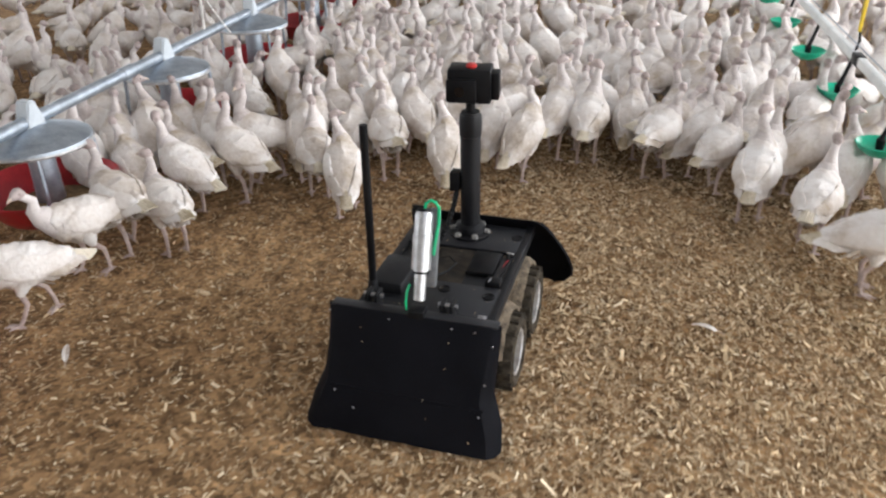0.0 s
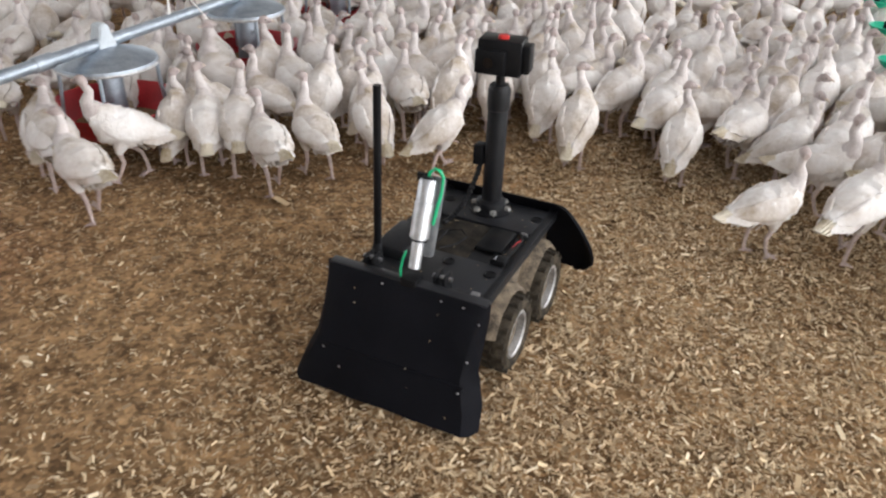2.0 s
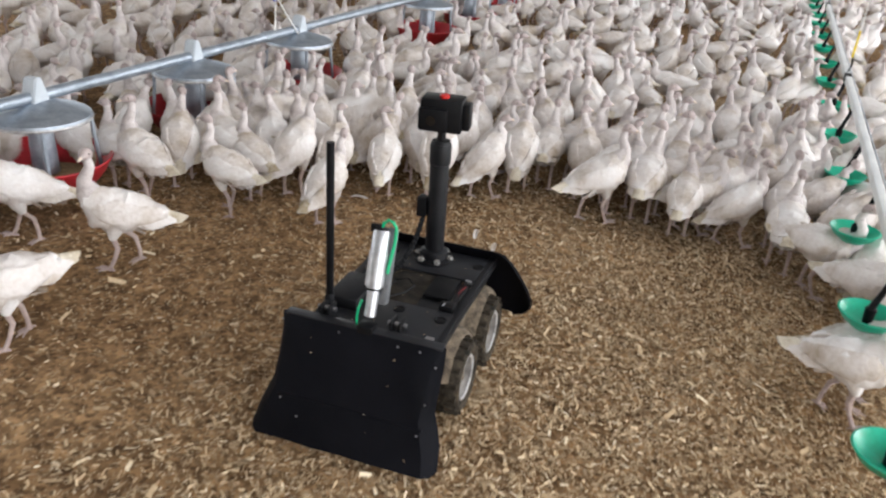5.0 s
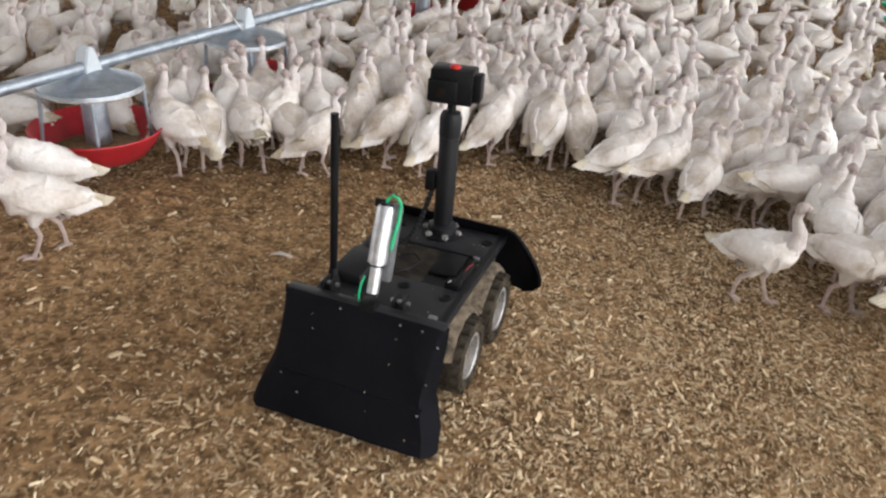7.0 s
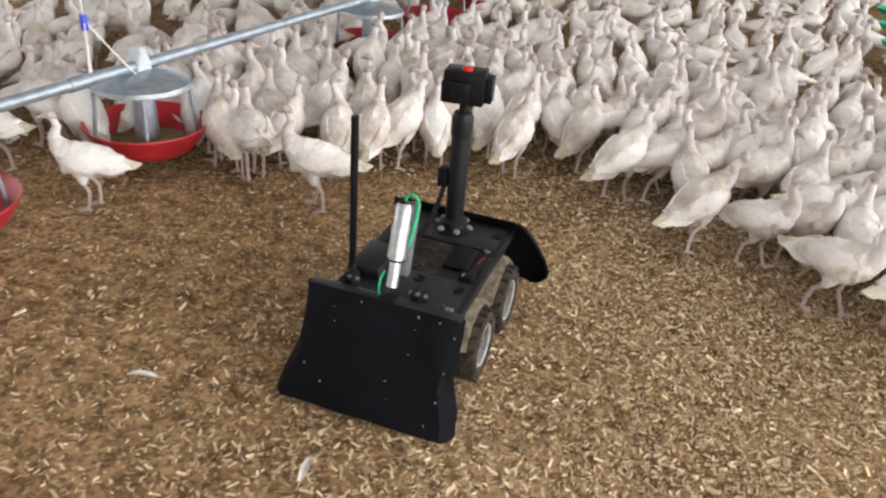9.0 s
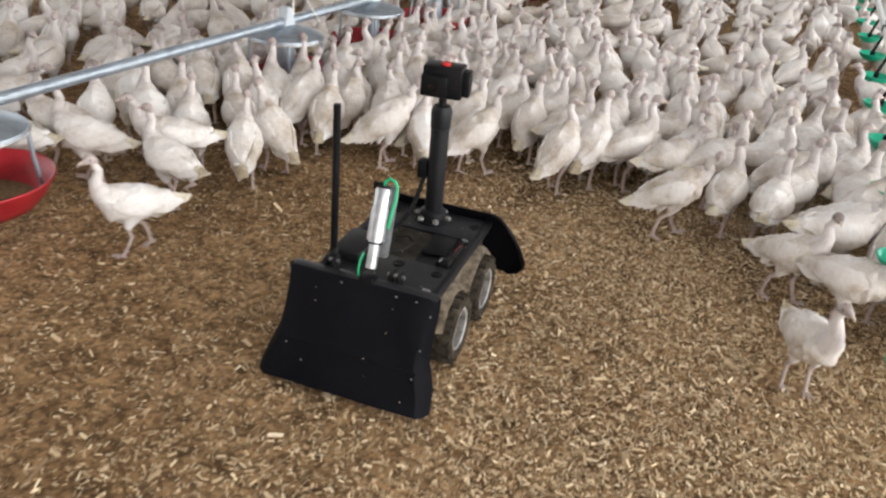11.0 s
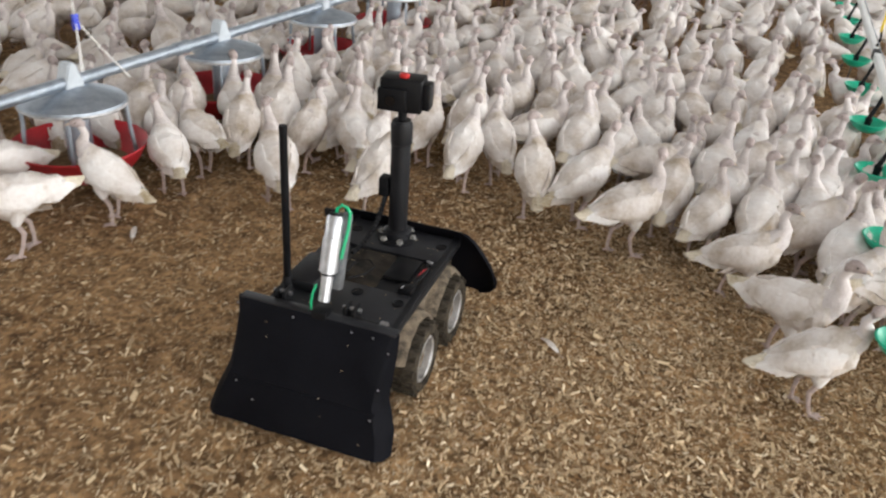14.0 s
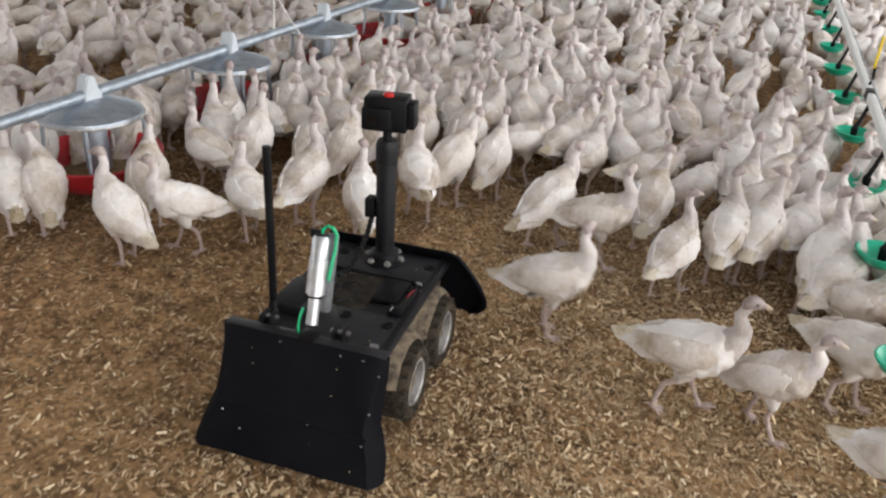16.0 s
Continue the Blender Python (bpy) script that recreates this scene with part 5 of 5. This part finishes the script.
def far_flock():
    """The crowd beyond: far birds, too many to count, in loose bands; the farther a band, the less it has begun to drift ahead of the robot."""
    rng = np.random.default_rng(23)
    shapes = []
    for k in range(7):
        a = SHAPES[(0, 1, 3, 4, 5, 6, 8)[k]]
        model = build_turkey(*a[:3], "model", 0.5, a[3], a[4])
        vs, fs, ms, mats = [], [], [], [M_FEATHER, M_NECK, M_HEAD, M_LEG, M_TAIL, M_BEAK]
        for ob in model.children_recursive:
            if ob.name.split(".")[0] == "eye":
                continue
            mat = ob.data.materials[0]
            m = ob.matrix_basis if ob.parent == model else ob.parent.matrix_basis @ ob.matrix_basis
            o = len(vs)
            vs += [m @ v.co for v in ob.data.vertices]
            for p in ob.data.polygons:
                fs.append([o + i for i in p.vertices])
                ms.append(mats.index(mat))
        shapes.append((np.array([tuple(v) for v in vs]) * BIRD, fs, ms))
        for ob in [*model.children_recursive, model]:
            bpy.data.objects.remove(ob)
    spots = []
    tries = 0
    cell = {}
    while tries < 50000 and len(spots) < 1700:
        tries += 1
        y = rng.uniform(-0.6, 8.6)
        x = rng.uniform(-6.2, 4.6)
        if math.hypot(x * 0.9, y) < 2.86 and abs(x) < 1.6 + 0.45 * y:
            continue
        if x > 2.4 + 0.62 * y or x < -3.5 - 0.62 * y or y < (1.0 if x > -2.2 else -0.6) or abs(x - FX) < 0.16 or abs(x - 1.28) < 0.1:
            continue
        if rng.random() < (0.85 if noise.noise(Vector((x * 0.8, y * 0.8, 3.0))) > 0.22 else 0.06):
            continue
        key = (int(x / 0.24), int(y / 0.24))
        if any((x - a) ** 2 + (y - b) ** 2 < 0.23 ** 2 for i in (-1, 0, 1) for j in (-1, 0, 1) for a, b in cell.get((key[0] + i, key[1] + j), ())):
            continue
        cell.setdefault(key, []).append((x, y))
        spots.append((x, y))
    made = []
    band = [min(BANDS - 1, max(0, int((math.hypot(x * 0.9, y) - 2.86 + rng.uniform(-0.3, 0.3)) / 0.55))) for x, y in spots]
    for part_no in range(BANDS):
        V, F, MI = [], [], []
        o = 0
        for i, (x, y) in enumerate(spots):
            if band[i] != part_no:
                continue
            v, f, mi = shapes[int(rng.integers(7))]
            a = rng.normal(0, 0.9) if rng.random() < 0.75 else rng.uniform(0, 6.28)
            s = rng.uniform(0.92, 1.08)
            c, q = math.cos(a) * s, math.sin(a) * s
            V.append(np.stack([x + v[:, 0] * c - v[:, 1] * q, y + v[:, 0] * q + v[:, 1] * c, v[:, 2] * s], 1))
            F += [[o + k for k in p] for p in f]
            MI += mi
            o += len(v)
        me = bpy.data.meshes.new("far_flock")
        me.from_pydata(np.concatenate(V).tolist(), [], F)
        for mat in (M_FEATHER, M_NECK, M_HEAD, M_LEG, M_TAIL, M_BEAK):
            me.materials.append(mat)
        me.polygons.foreach_set("material_index", MI)
        me.polygons.foreach_set("use_smooth", [True] * len(F))
        me.update()
        made.append(tagged(new("far_flock", me), "dense crowd of white turkeys spreading over the litter", "turkeys", kind="stuff"))
    return made


FAR = far_flock()


def beat_wings(ob, a, b):
    """Wings lie back along the body, open and beat from a to b, and lie back again."""
    for wing in [c for c in ob.children if c.name.split(".")[0] == "wing"]:
        p, s = wing.location.copy(), 1 if wing.location.x > 0 else -1
        rows = [(0.0, 78, 4), (a - 0.2, 78, 4), (a - 0.1, 40, 20)]
        n = round((b - a) / 0.1)
        rows += [(a + 0.1 * k, 8, (64, 24, -12, 26)[k % 4]) for k in range(n)]
        rows += [(b + 0.05, 45, 15), (b + 0.2, 78, 4), (16.0, 78, 4)]
        walk(wing, [(t, Matrix.Translation(p) @ Matrix.Rotation(radians(22), 4, "X") @ Matrix.Rotation(radians(-s * sweep), 4, "Z") @ Matrix.Rotation(radians(-s * lift), 4, "Y")) for t, sweep, lift in rows])


def flock_motions():
    rng = random.Random(3)
    birds = []
    for rows in GUIDED:
        veer = rng.gauss(0, 17)
        birds.append([(t, x, y, h + veer) for t in TIMES for x, y, h in [guided_at(rows, t)[:3]]])
    free = crowd()
    for i in range(len(free[0])):
        x0, y0 = free[0][i]
        h0 = rng.gauss(0, 38) if rng.random() < 0.8 else rng.uniform(-180, 180)
        if y0 < 1.8:
            h0 = rng.gauss(0, 25) - 25 * x0
        ph = rng.uniform(0, 6)
        birds.append([(t, free[k][i][0], free[k][i][1], h0 + 14 * math.sin(t * 0.45 + ph)) for k, t in enumerate(TIMES)])
    # room for the pans
    for rows in birds[:len(GUIDED)]:
        for k, (t, x, y, h) in enumerate(rows):
            rx, ry = robot_at(t)
            d = np.array([rx + x, ry + y]) - FEEDERS
            r = np.hypot(d[:, 0], d[:, 1])
            j = int(r.argmin())
            if r[j] < 0.3:
                x, y = np.array([x, y]) + d[j] / max(r[j], 1e-3) * (0.3 - r[j])
                rows[k] = (t, float(x), float(y), h)
    plan = []
    used = set()
    for i, rows in enumerate(birds):
        lead = i < len(GUIDED)
        mean = sum(abs(((r[3] + 180) % 360) - 180) for r in rows) / len(rows)
        k = rng.choice((0, 0, 1, 2, 6, 7, 5) if mean < 45 else (3, 1, 3, 4, 5)) if lead else rng.choice((0, 1, 1, 3, 5, 6, 7, 3, 4, 2, 8))
        if i in BEATING:
            ob = build_turkey(24, 0.14, 0.06, turn=20, spread=True)
            tagged(ob, "white turkey starting up with open beating wings", "turkey", "flock of turkeys")
            plan.append((ob, rows, lead))
            continue
        plan.append((TURKEYS[k] if k not in used else copy_thing(TURKEYS[k], pose(0, 0, 0)), rows, lead))
        used.add(k)
    for i, (ob, rows, lead) in enumerate(plan):
        size = BIRD * rng.uniform(0.92, 1.08)
        path = []
        for t, x, y, h in rows:
            rx, ry = robot_at(t)
            path.append((t, pose(rx + x, ry + y, 0, 0, 0, h)))
        if i in BEATING:
            a, b = BEATING[i]
            path = [(t, m) for t, m in path if not a < t < b]
            for k, t in enumerate((a, (a + b) / 2, b)):
                rx, ry = robot_at(t)
                x, y, h = guided_at(GUIDED[i], t)
                path.append((t, pose(rx + x, ry + y, 0.2 * (k == 1), 0, 0, h)))
            path = sorted(dict(path).items())
            beat_wings(ob, a, b)
        walk(ob, path)
        ob.scale = (size, size, size)
        if lead or math.hypot(rows[0][1], rows[0][2]) < 2.6:
            legs = [c for c in ob.children if c.name.split(".")[0] == "leg"]
            ph = rng.uniform(0, 6.28)
            for leg in legs:
                x = leg.location.x
                sg = 0 if x > 0 else math.pi
                walk(leg, [(j * 0.25, pose(x, 0, HIP_Z, 20 * math.sin(j * 1.4 + ph + sg), 0, 0)) for j in range(65)])
    ex, ey = robot_at(16.0)
    for i, ob in enumerate(FAR):
        f = 0.9 - 0.055 * i
        rows = []
        for t in TIMES:
            rx, ry = robot_at(t)
            rows.append((t, pose(ex + f * (rx - ex) + 0.05 * math.sin(t * 0.31 + 2 * i), ey + f * (ry - ey) + 0.05 * math.sin(t * 0.23 + i), 0)))
        walk(ob, rows)


def motions():
    walk(ROBOT, [(t, pose(*row)) for t, *row in ROBOT_PATH])
    # wheels roll with the way gone
    way, last, rows = 0.0, None, []
    for t, x, y, *_ in ROBOT_PATH:
        if last:
            n = max(1, math.ceil((t - last[0]) / 0.25))
            step = math.hypot(x - last[1], y - last[2])
            for i in range(1, n + 1):
                rows.append((last[0] + (t - last[0]) * i / n, (way + step * i / n)))
            way += step
        else:
            rows.append((t, 0.0))
        last = (t, x, y)
    for wheel, (x, y) in zip(ROBOT_WHEELS, WHEELS):
        walk(wheel, [(t, pose(x, y, HUB_Z, 0, 90, 0) @ Matrix.Rotation(-s / WHEEL_R, 4, "Z")) for t, s in rows])
    flock_motions()


motions()
